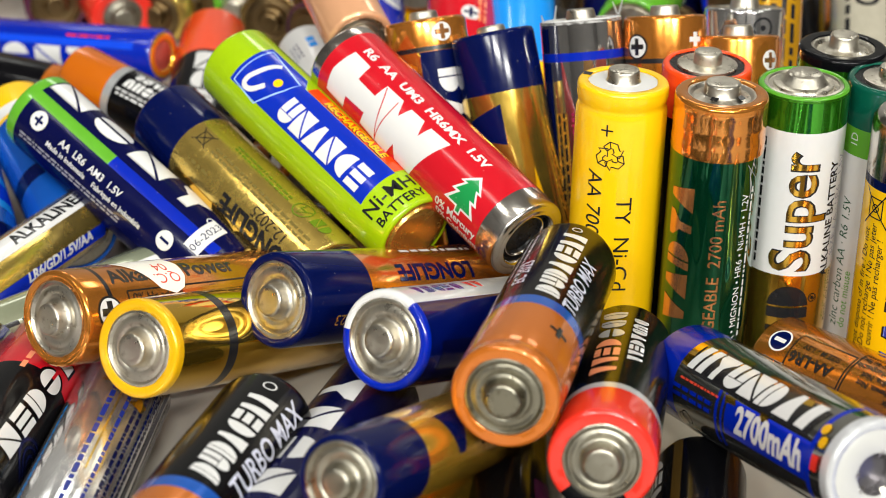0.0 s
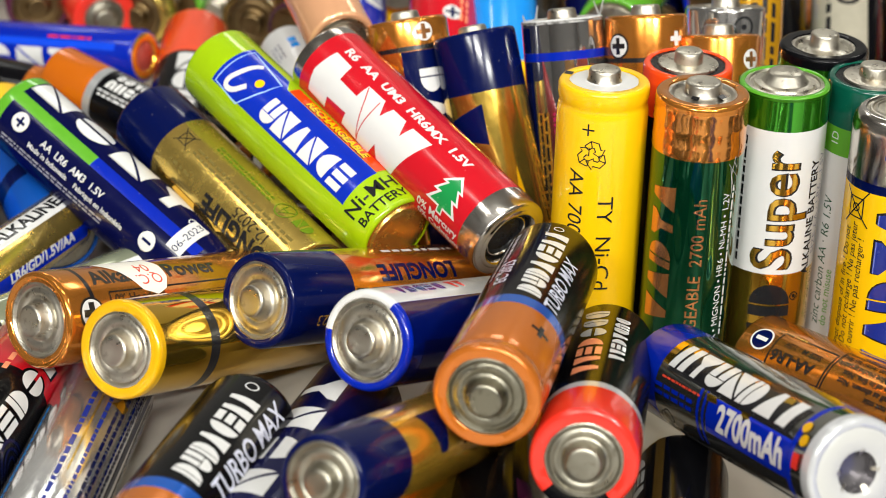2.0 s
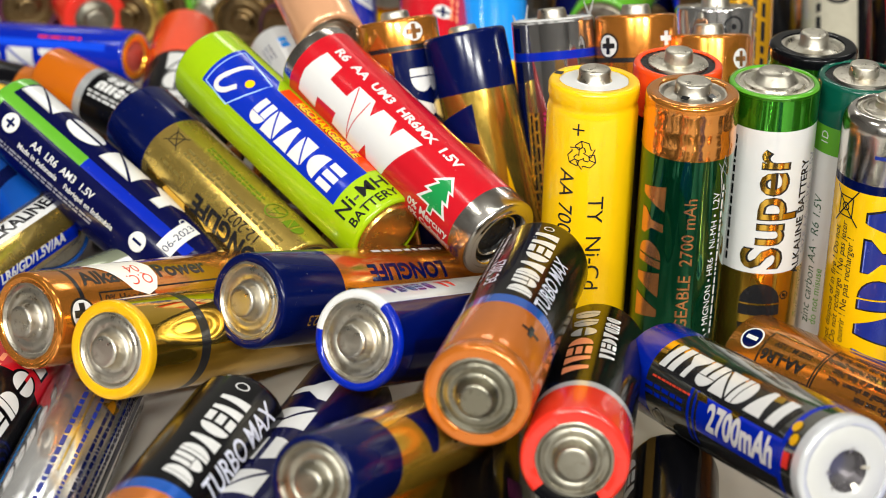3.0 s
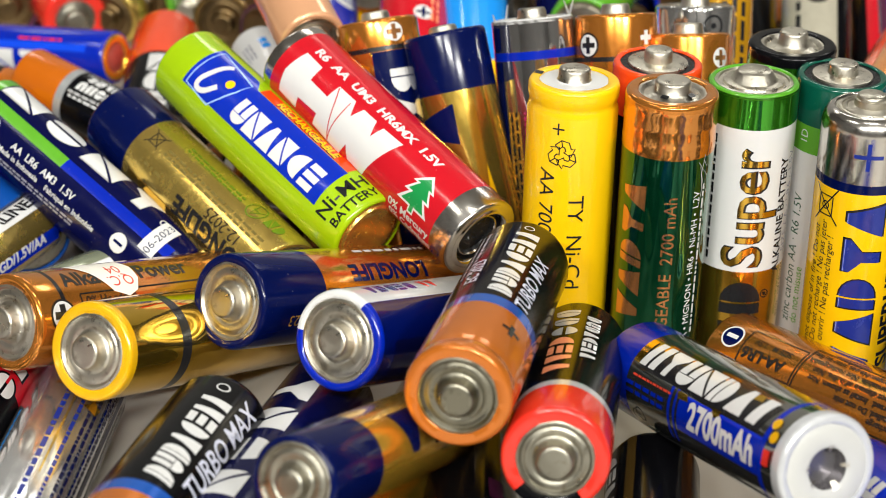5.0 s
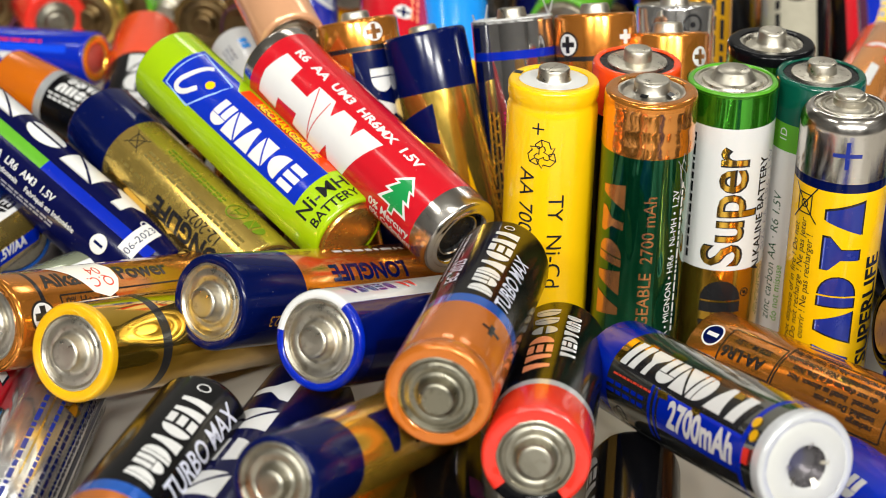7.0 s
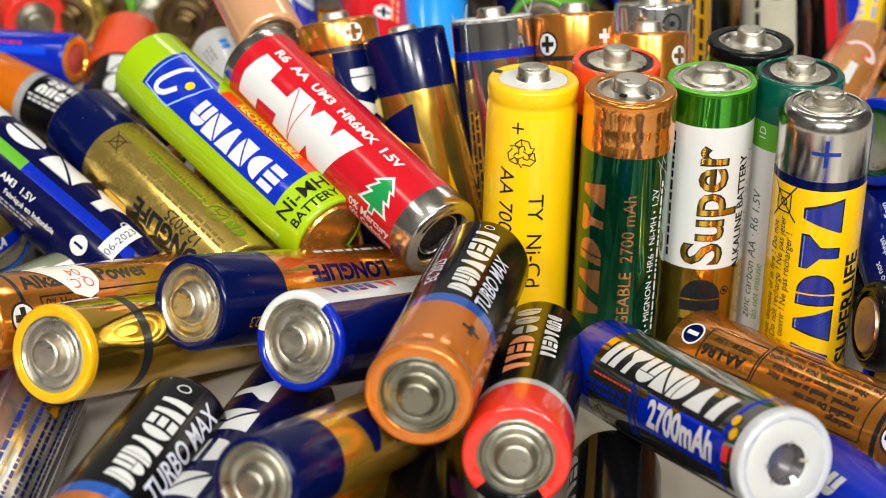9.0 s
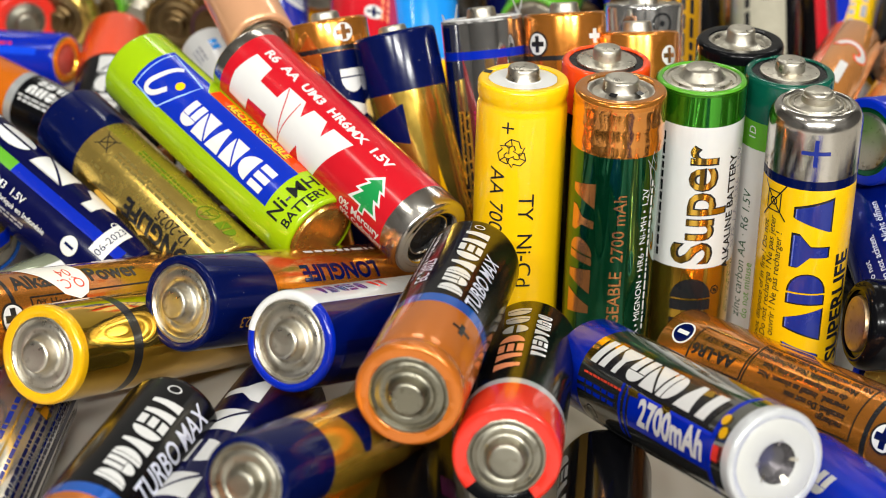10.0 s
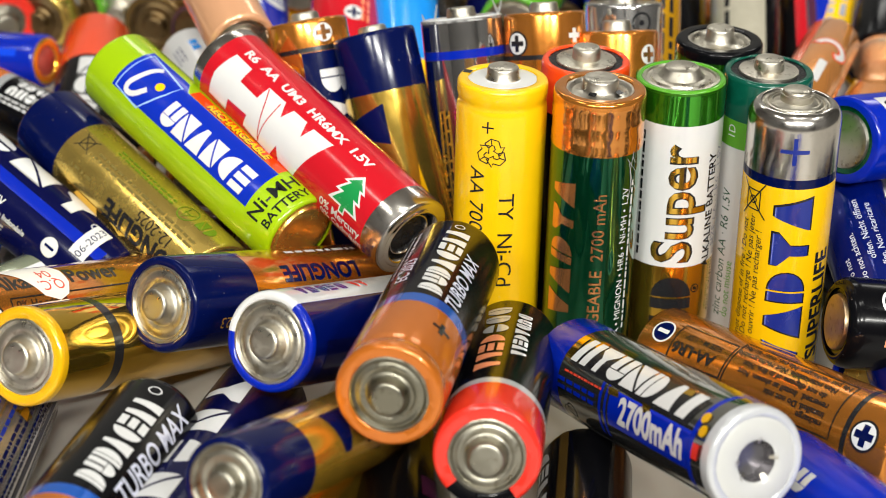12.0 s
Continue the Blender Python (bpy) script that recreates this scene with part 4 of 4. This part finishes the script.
c.marks("hyuzd^i", 33.0, 4.3, WHITE, -2.5, 27.0, "up", 0.28, 0.1)
c.text("2700mAh", 3.7, WHITE, 3.0, 35.0, "up", 0.05, 0, 0.86)
c.patch(-4.6, -0.4, 8.4, 10.2, GOLD)
c.patch(9.0, 13.0, 9.0, 47.0, SILVER, "label_or_reflection_stripe")
c.put("gold_spot", flat_disc(0.8), YELLOWRIM, -1.9, 45.8)
c.put("gold_spot", flat_disc(0.8), YELLOWRIM, -0.2, 46.9)
c.bars(2, 11, 1.1, BLUE, 3.2, 14.0, "up")
c.patch(1.6, 3.6, 45.9, 47.4, REDCAP)
c.bars(1, 11, 0.6, REDINK, 1.3, 15.5, "up")
c.put("ring_sign", flat_disc(1.3, 1.05), BLACKINK, 7.4, 11.0)

c = Cell((44.5, 274.2, 8.3), (75.2, 235.2, 14.0), 7.1, "copper-brown battery with fine black print lying on its side")
c.sleeve([(0, COPPER), (42.0, BLACKINK), (42.9, COPPER)], fold_top=1.2)
c.cap()
c.base()
c.put("minus_ground", flat_disc(2.0), WHITE, -2.9, 4.2)
c.put("minus_ground", flat_disc(1.7), NAVY, -2.9, 4.2)
c.put("minus_sign", flat_rect(2.2, 0.7), WHITE, -2.9, 4.2, "up")
c.put("outline_box", flat_frame(11.0, 6.2, 0.22), BLACKINK, -2.4, 12.4, "up")
c.put("outline_box", flat_frame(21.5, 9.6, 0.22), BLACKINK, -2.2, 29.2, "up")
c.text("AA-LR6", 1.9, BLACKINK, -1.4, 11.6, "down", 0.04)
c.text("SIZE M - 1.5V", 0.95, BLACKINK, -3.6, 12.4, "down", 0.03)
for u, line, v in ((-4.6, "Ne pas recharger. Ne pas jeter au feu", 28.2), (-3.2, "Non ricaricabile. Not rechargeable", 27.4), (-1.8, "do not dispose of in fire. Not", 28.0), (-0.4, "reversed.  Install as shown. Not", 28.6), (1.0, "installed. Do not mix", 31.6), (2.3, "recharge", 35.0)):
    c.text(line, 0.98, BLACKINK, u - 1.3, v + 0.8, "down", 0.04)
c.put("plus_ground", flat_disc(2.35), BLACKINK, 0.1, 45.7)
c.put("plus_ground", flat_disc(2.0), WHITE, 0.1, 45.7)
c.plus(0.1, 45.7, 3.2, NAVY, 0.34)
c.bars(1, 5, 1.8, BLACKINK, 4.2, 38.0, "up")

c = Cell((-0.2, 237.8, 17.3), (-18.2, 199.8, 31.4), 5.8, "small navy and gold foil battery lying at the front", name="small_battery")
c.sleeve([(0, GOLDPRINT), (31.5, NAVY)], fold_top=0.9)
c.cap(metal=STEEL_DARK, nub=1.9, high=1.2)
c.base()
c.marks("^^", 14.0, 6.0, NAVY, 0.6, 18.5, "up", 0.0)

c = Cell((-31.0, 234.4, 18.8), (-42.5, 185.8, 22.1), 7.1, "black alkaline battery with copper end at the front of the heap")
c.sleeve([(0, BLACK), (31.0, BLUE3), (33.5, COPPER2)], fold_top=1.6, fold_bottom=1.9, foot=True)
c.cap()
c.base()
c.marks("dud^(=ll", 23.0, 4.2, WHITE, 1.8, 18.0, "down", 0.2)
c.text("TURBO MAX", 3.0, SKYWHITE, -2.9, 16.5, "down", 0.02, 0.2)
c.put("ring_sign", flat_disc(1.0, 0.78), WHITE, 2.2, 4.4)

c = Cell((-55.5, 258.0, 7.3), (-57.8, 208.2, 9.6), 7.1, "bare silver battery with worn navy print and painted gold reflections")
c.sleeve([(0, WORNSILVER)], fold_top=1.2)
c.cap()
c.base()
# the sky row is painted blue-white glints; the other rows are print
for u, n, pitch, m, length, v in ((8.4, 1, 1.0, SKY, 30, 30.0), (1.6, 1, 1.4, BLUEINK, 40, 24.0), (-0.9, 1, 1.1, BLUEINK, 42, 25.0), (-3.0, 2, 1.0, NAVY, 38, 22.0), (-5.2, 2, 0.8, NAVY, 42, 24.0)):
    c.bars(n, length, pitch, m, u, v, "down")
c.patch(0.3, 0.6, 6.0, 34.0, PALEGOLD)
c.patch(-7.3, -6.5, 1.6, 48.0, NAVY2)
c.patch(-9.6, -8.6, 1.6, 48.0, NAVY2)
# warm reflections in the foil, painted on as gold shapes
for u, v, w in ((-1.0, 6.0, 2.6), (2.2, 8.5, 2.0), (0.4, 11.0, 1.5), (-2.6, 13.0, 1.6)):
    c.put("gold_spot", flat_poly((-w, -w * 0.5), (w * 0.3, -w * 0.8), (w, 0.2), (0.1, w * 0.4), (-w * 0.7, w)), GOLD, u, v)

c = Cell((-17.5, 252.2, 11.0), (-28.5, 203.6, 17.5), 7.1, "navy battery with large white letters along its side")
c.sleeve([(0, NAVY2)], fold_top=1.2)
c.cap()
c.base()
c.marks("yzoz", 41.0, 6.4, WHITE, 5.6, 28.0, "up", 0.1, 0.32)

c = Cell((-67.6, 272.5, 7.2), (-72.2, 223.4, 11.5), 7.1, "black and red alkaline battery with white letters")
c.sleeve([(0, RED), (23.0, BLACK)], fold_top=1.2)
c.cap()
c.base()
c.marks("z=doi", 31.0, 4.5, BLACK, -1.8, 30.0, "down", 0.1, 0.0)
c.marks("z=doi", 31.0, 3.6, WHITE, -1.8, 30.0, "down", 0.1, 0.16)
c.bars(1, 9, 1.6, SALMON, 3.0, 20.0, "down")
c.put("ring_sign", joined(flat_disc(4.2, 3.7), flat_disc(3.0, 2.6), flat_disc(1.8, 1.4)), NAVY, -7.6, 40.0)

c = Cell((29.9, 243.0, 7.0), (24.7, 193.6, 9.0), 6.7, "black battery with a painted brown reflection lying at the front")
c.sleeve([(0, BLACK)], fold_bottom=1.9, foot=True)
c.cap()
c.base()
# brown strip paints the neighbours' reflection into the film's colour
c.patch(2.6, 4.0, 1.6, 49, BROWN, "label_or_reflection_stripe")
c.marks("(=ll", 15.0, 2.8, WHITE, 7.2, 11.0, "up", 0.2)

c = Cell((-71.5, 308.1, 11.2), (-89.9, 267.5, 10.2), 5.3, "small gold battery with white and blue label stripes", name="small_battery")
c.sleeve([(0, PALEGOLD)], fold_top=1.0)
c.cap(nub=1.9)
c.base()
c.patch(1.8, 5.6, 1.5, 44, WHITE)
c.text("ALKALINE", 2.3, BLACKINK, 3.8, 12.0, "down", 0.05, 0, 1.25)
c.patch(-5.0, -2.4, 1.5, 44, BLUE)
c.text("LR6/GD/1.5V/AA", 1.8, WHITE, -3.3, 14.0, "down", 0.05)

# -- right edge --
c = Cell((73.0, 290.6, 38.0), (110.8, 321.0, 29.0), 7.1, "glossy blue battery showing its flat silver base")
c.sleeve([(0, BLUE)], fold_bottom=1.6)
c.cap()
c.base(STEEL_DULL, DKGREEN, 0.4)
c.patch(-7.4, -1.6, 4.0, 8.6, WHITE)
c.text("06", 3.0, BLACKINK, -4.4, 6.2, "right")

c = Cell((69.0, 265.2, 18.9), (118.3, 270.8, 12.6), 7.1, "black battery with copper base plate and white minus sign")
c.sleeve([(0, BLACK)], fold_bottom=1.9, foot=True)
c.cap()
c.base(COPPER_END, BLACK, 0.5)
c.put("minus_ring", flat_disc(2.6, 2.15), WHITE, -3.6, 7.4)
c.put("minus_sign", flat_rect(1.5, 0.6), WHITE, -3.6, 7.4, "down")
c.marks("ou", 4.0, 1.6, SALMON, 2.6, 7.4, "down")

c = Cell((82.0, 259.0, 9.0), (75.4, 299.0, 27.0), 6.4, "glossy blue battery with white warning text leaning aslant")
c.sleeve([(0, DEEPBLUE), (42.6, STEEL_BARE)])
c.cap()
c.base()
for u, line, end in ((-3.4, "Do not", 28.0), (-1.4, "Do not achten.", 32.0), (0.8, "offen. Nicht öffnen", 38.0), (2.6, "offen. Non ricaricare", 37.0), (4.4, "unte.", 30.0)):
    c.text(line, 1.15, SKYWHITE, u, 22.0, "up", 0.0, 0, 1.0, end - 3)

c = Cell((56.9, 234.1, 11.0), (67.9, 188.2, 24.0), 7.1, "shiny blue battery lying under the copper one")
c.sleeve([(0, SHINYBLUE)])
c.cap()
c.base()
c.put("ring_sign", flat_disc(1.2), SKYINK, 0.0, 7.0)
c.patch(2.0, 5.0, 2.0, 5.0, WHITE)
c.marks("ou", 9, 3.4, WHITE, -1.0, 14.0, "up")

c = Cell((75.3, 264.3, 7.6), (110.0, 298.0, 8.0), 7.1, "navy battery with gold base lying on the table")
c.sleeve([(0, BLUE)], fold_bottom=1.4)
c.cap()
c.base(PALEGOLD, NAVY, 0.5)

for neg, pos, s in (((70.2, 322.5, 26.2), (86.4, 364.0, 26.5), 0), ((82.5, 329.0, 18.5), (99.6, 370.2, 17.3), 180)):
    c = Cell(neg, pos, 5.4, "small copper foil battery with red and white print lying back", s, "small_battery")
    c.sleeve([(0, COPPER4)])
    c.cap()
    c.base()
    c.put("ring_sign", flat_arc(4.0, 2.2, 20, 260), ORANGERED, 0.2, 29.0)
    c.put("ring_sign", flat_arc(3.6, 1.4, 30, 250), WHITE, 0.2, 29.0)
    c.patch(-7.0, -4.0, 10, 43, ORANGERED)
    c.patch(-0.6, 1.0, 12, 22.0, WHITE)

# -- known pieces of the heap behind and beside --
def simple(neg, pos, r, bands, label, name="battery", **k):
    c = Cell(neg, pos, r, label, k.pop("spin", 0.0), name)
    c.plain(bands, **k)
    return c


c = simple((-105.3, 462.3, 8.0), (-85.0, 416.7, 7.0), 7.1, [(0, RED), (42, REDCAP)], "red battery with a wide rim lying far back", fold_top=2.6, metal=STEEL_DARK)
c = simple((-58.6, 345.0, 7.3), (-61.2, 394.0, 12.0), 7.1, [(0, BLACK), (30, ORANGERED)], "red and black battery with white marks lying back", spin=0)
c.marks("zod", 24.0, 5.0, WHITE, -0.6, 17.0, "down", 0.0, 0.08)
c = simple((-63.2, 467.6, 6.6), (-78.4, 420.0, 6.6), 7.1, [(0, GREY), (44, PALEGOLD)], "grey battery with gold rim far back", metal=BROWN_END)
c = simple((-21.5, 322.0, 17.2), (-38.8, 360.5, 23.2), 5.6, [(0, WHITE)], "small white battery with pale blue marks", name="small_battery")
c.marks("bb", 4.0, 1.6, SKY, 2.0, 36.0, "down")
c.bars(3, 5, 0.8, GREYINK, -1.6, 35.0, "down")
c.put("leaf_sign", flat_disc(1.4), GREEN2, 0.2, 27.0)
c = simple((-43.5, 371.0, 51.0), (-25.5, 328.0, 38.0), 6.0, [(0, COPPER3)], "smooth copper battery lying back without a label", spin=20)
c = simple((-43.9, 464.9, 7.7), (-52.1, 415.6, 7.7), 7.1, [(0, BROWN), (40, BROWN)], "dull brown foil battery lying far back", metal=BROWN_END)
c = simple((-23.3, 351.6, 8.0), (-28.7, 396.9, 20.1), 7.1, [(0, BLUE)], "blue battery with one white mark")
c.marks("bo", 12.0, 5.0, WHITE, 2.0, 40.0, "right")
c = simple((-8.7, 336.8, 10.6), (-8.8, 379.3, 29.7), 7.1, [(0, RED)], "red battery with a white plus mark")
c.put("plus_ground", flat_disc(1.9), WHITE, 1.6, 33.6)
c.plus(1.6, 33.6, 2.8, NAVY, 0.24)
c.bars(2, 8, 1.2, SALMON, 4.0, 36.0, "up")
c = simple((4.4, 352.6, 7.4), (1.1, 389.8, 41.0), 7.1, [(0, YELLOW), (16, SKY)], "light blue battery standing askew at the back")
c = simple((22.5, 359.0, 7.4), (22.1, 401.6, 30.8), 7.1, [(0, NAVY2)], "navy battery lying at the back")
c = simple((24.5, 375.0, 24.0), (36.0, 420.0, 27.0), 7.1, [(0, GREEN2)], "green battery lying at the back")
c = simple((47.6, 328.1, 9.4), (49.6, 360.0, 47.0), 5.2, [(0, AMBER)], "amber and black battery leaning at the back")
c.bars(5, 40, 1.9, BLACKINK, 0.0, 26.0, "up")
c = simple((57.8, 372.2, 7.4), (61.8, 418.2, 22.9), 7.1, [(0, BLACK)], "black battery with faded white print lying back")
c.marks("bo", 8.0, 3.0, GREYINK, 2.0, 42.0, "right")
c = simple((71.0, 364.0, 8.0), (74.5, 405.0, 33.0), 7.1, [(0, BLACK), (4, BEIGE)], "beige battery with dark print lying far back")
c.bars(1, 34, 2.2, BLACKINK, -3.6, 26.0, "up")
c.put("oval_sign", joined(flat_disc(2.6, 1.7), flat_disc(0.8)), BLACKINK, 0.4, 30.0)
c.patch(4.6, 9.0, 4, 49, BLACK, "label_or_reflection_stripe")
c = simple((-72.3, 306.1, 8.2), (-91.7, 344.9, 14.4), 7.0, [(0, BLUE3), (12, NAVY), (16, BLUE3), (33, YELLOW)], "yellow and dark battery lying behind the navy one")
c.patch(-9, 9, 34, 37, WHITE, "label_or_reflection_stripe")
c = simple((-90.8, 282.0, 7.4), (-106.2, 325.2, 8.0), 7.1, [(0, GREY), (38, YELLOWRIM)], "grey battery with a yellow band on the table")
c = simple((-84.5, 291.3, 7.4), (-101.6, 336.2, 10.8), 7.1, [(0, NAVY), (8, BLUE3), (14, SKY), (17, SHINYBLUE), (24, SKY), (27, BLUE3), (34, SKY)], "blue foil battery with pale blue bands low in the heap")
c = simple((-12.1, 213.8, 9.0), (-1.0, 257.0, 7.4), 7.1, [(0, GOLD)], "gold battery low in the heap")
c = simple((2.5, 242.8, 7.4), (4.3, 193.9, 11.0), 7.1, [(0, BLACK), (41, NAVY2)], "black battery low under the copper-ended one")
c.marks("ob", 12.0, 2.4, PURPLE, -4.5, 22.0, "down")
c = simple((86.2, 366.0, 7.4), (90.2, 409.8, 24.2), 7.1, [(0, BLACK)], "dark battery with red, blue and white stripes lying at the back")
c.patch(-3.4, -1.0, 2, 48, RED, "label_or_reflection_stripe")
c.patch(-1.0, 1.0, 2, 48, PURPLE, "label_or_reflection_stripe")
c.patch(1.0, 4.0, 2, 48, BLUE, "label_or_reflection_stripe")
c.patch(4.0, 8.0, 2, 48, WHITE, "label_or_reflection_stripe")
c = simple((87.6, 372.4, 12.0), (99.1, 416.2, 24.4), 7.1, [(0, YELLOW)], "yellow battery with grey marks far back")
c.bars(2, 40, 2.4, GREYINK, 0.0, 26.0, "up")
c = simple((97.1, 365.1, 22.0), (108.1, 411.2, 26.0), 7.1, [(0, BLACK), (36, WHITE)], "black battery with white end far back")
c = simple((83.0, 297.4, 24.0), (104.5, 334.4, 12.0), 7.1, [(0, BLACK)], "black battery with silver edge in the heap")
c.patch(4.0, 5.2, 1, 30, SILVER, "label_or_reflection_stripe")
c = simple((-77.9, 262.0, 9.0), (-84.6, 216.2, 20.0), 7.1, [(0, SILVER), (40, RED)], "silver battery at the edge of the heap")
c = simple((-53.0, 298.0, 8.4), (-83.5, 270.0, 6.2), 5.2, [(0, PALEGREEN)], "small pale green battery wrapped in clear film", name="small_battery")
c.bars(2, 8, 1.6, BLACKINK, 0.0, 32.0, "down")
c.patch(1.4, 3.2, 1.0, 22.0, WHITE)

simple((-116.4, 470.6, 7.0), (-101.2, 422.9, 7.0), 7.1, [(0, PURPLE)], "dark maroon battery lying far back", metal=BROWN_END)
simple((-65.3, 474.6, 7.2), (-71.5, 425.0, 7.2), 7.1, [(0, GREEN2)], "green battery lying far back", metal=BROWN_END)
simple((-51.6, 475.0, 6.6), (-61.8, 426.1, 6.6), 7.1, [(0, GREYWHITE)], "pale grey battery lying far back", metal=STEEL_DULL)

# -- the rest of the heap, out of focus --
PALETTE = [
    ("black", [(0, BLACK), (33, COPPER2)]), ("navy", [(0, GOLD), (36, NAVY)]), ("red", [(0, RED), (44, STEEL)]), ("silver", [(0, SILVER)]),
    ("copper", [(0, COPPER), (42, BLACKINK), (43, COPPER)]), ("green", [(0, WHITE), (32, GREEN2)]), ("blue", [(0, BLUE), (40, SILVER)]), ("white", [(0, WHITE), (38, TEAL)]),
    ("orange", [(0, BLACK), (28, ORANGE)]), ("grey", [(0, GREY), (44, BLACK)]), ("yellow", [(0, YELLOW), (40, NAVY)]), ("gold", [(0, GOLD), (45, BLACK)]), ("dark", [(0, NAVY2)]), ("maroon", [(0, PURPLE), (30, BLACK)]),
]
taken = []
for ob in list(scene.objects):
    if ob.name.split(".")[0] in ("battery", "small_battery"):
        m = ob.matrix_world
        taken.append((m.translation.copy(), m @ Vector((0, 0, 0.05))))


def clear_of(a, b, gap):
    for p, q in taken:
        for i in range(6):
            for j in range(6):
                if (a.lerp(b, i / 5) - p.lerp(q, j / 5)).length < gap:
                    return False
    return True


rnd = random.Random(11)
count = 0
for layer, (z, y0, y1, want, gap) in enumerate([(0.0074, 0.325, 0.60, 75, 0.0118), (0.0200, 0.345, 0.56, 40, 0.0122), (0.0325, 0.385, 0.52, 22, 0.0120), (0.0075, 0.255, 0.345, 34, 0.0128), (0.0075, 0.285, 0.43, 30, 0.0112)]):
    got = 0
    for trial in range(2500):
        x = rnd.uniform(-0.17, 0.15) if layer < 4 else rnd.uniform(-0.13, -0.01)
        mid = Vector((x, rnd.uniform(y0, y1), z))
        yaw = rnd.gauss(1.5, 0.55)
        d = Vector((math.cos(yaw), math.sin(yaw), rnd.uniform(-0.06, 0.06) * (layer > 0))) * 0.025
        a, b = mid - d, mid + d
        if rnd.random() < 0.55:
            a, b = b, a
        if layer in (1, 2) and (mid.y < (0.44 if mid.x < -0.035 else 0.40) or min(a.y, b.y) < 0.38):
            continue
        if not clear_of(a, b, gap):
            continue
        taken.append((a, b))
        colour, bands = rnd.choice((PALETTE if mid.x > -0.02 else PALETTE[:3] + PALETTE[4:5] + PALETTE[8:9] + PALETTE[10:]) if layer < 3 else [PALETTE[0], PALETTE[12], PALETTE[13], PALETTE[1]])
        c = Cell(a / MM, b / MM, 7.1, colour + " battery lying in the heap behind", rnd.uniform(0, 360))
        c.plain(bands, metal=rnd.choice((STEEL_DULL, BROWN_END, BROWN_END)))
        k = rnd.random()
        if k < 0.5:
            c.marks("bbobb"[: rnd.randint(2, 5)], rnd.uniform(10, 26), rnd.uniform(3, 5), rnd.choice((WHITE, WHITE, GOLDINK, BLACKINK)), 0, 20, rnd.choice(("up", "down")))
        got += 1
        if got >= want:
            break
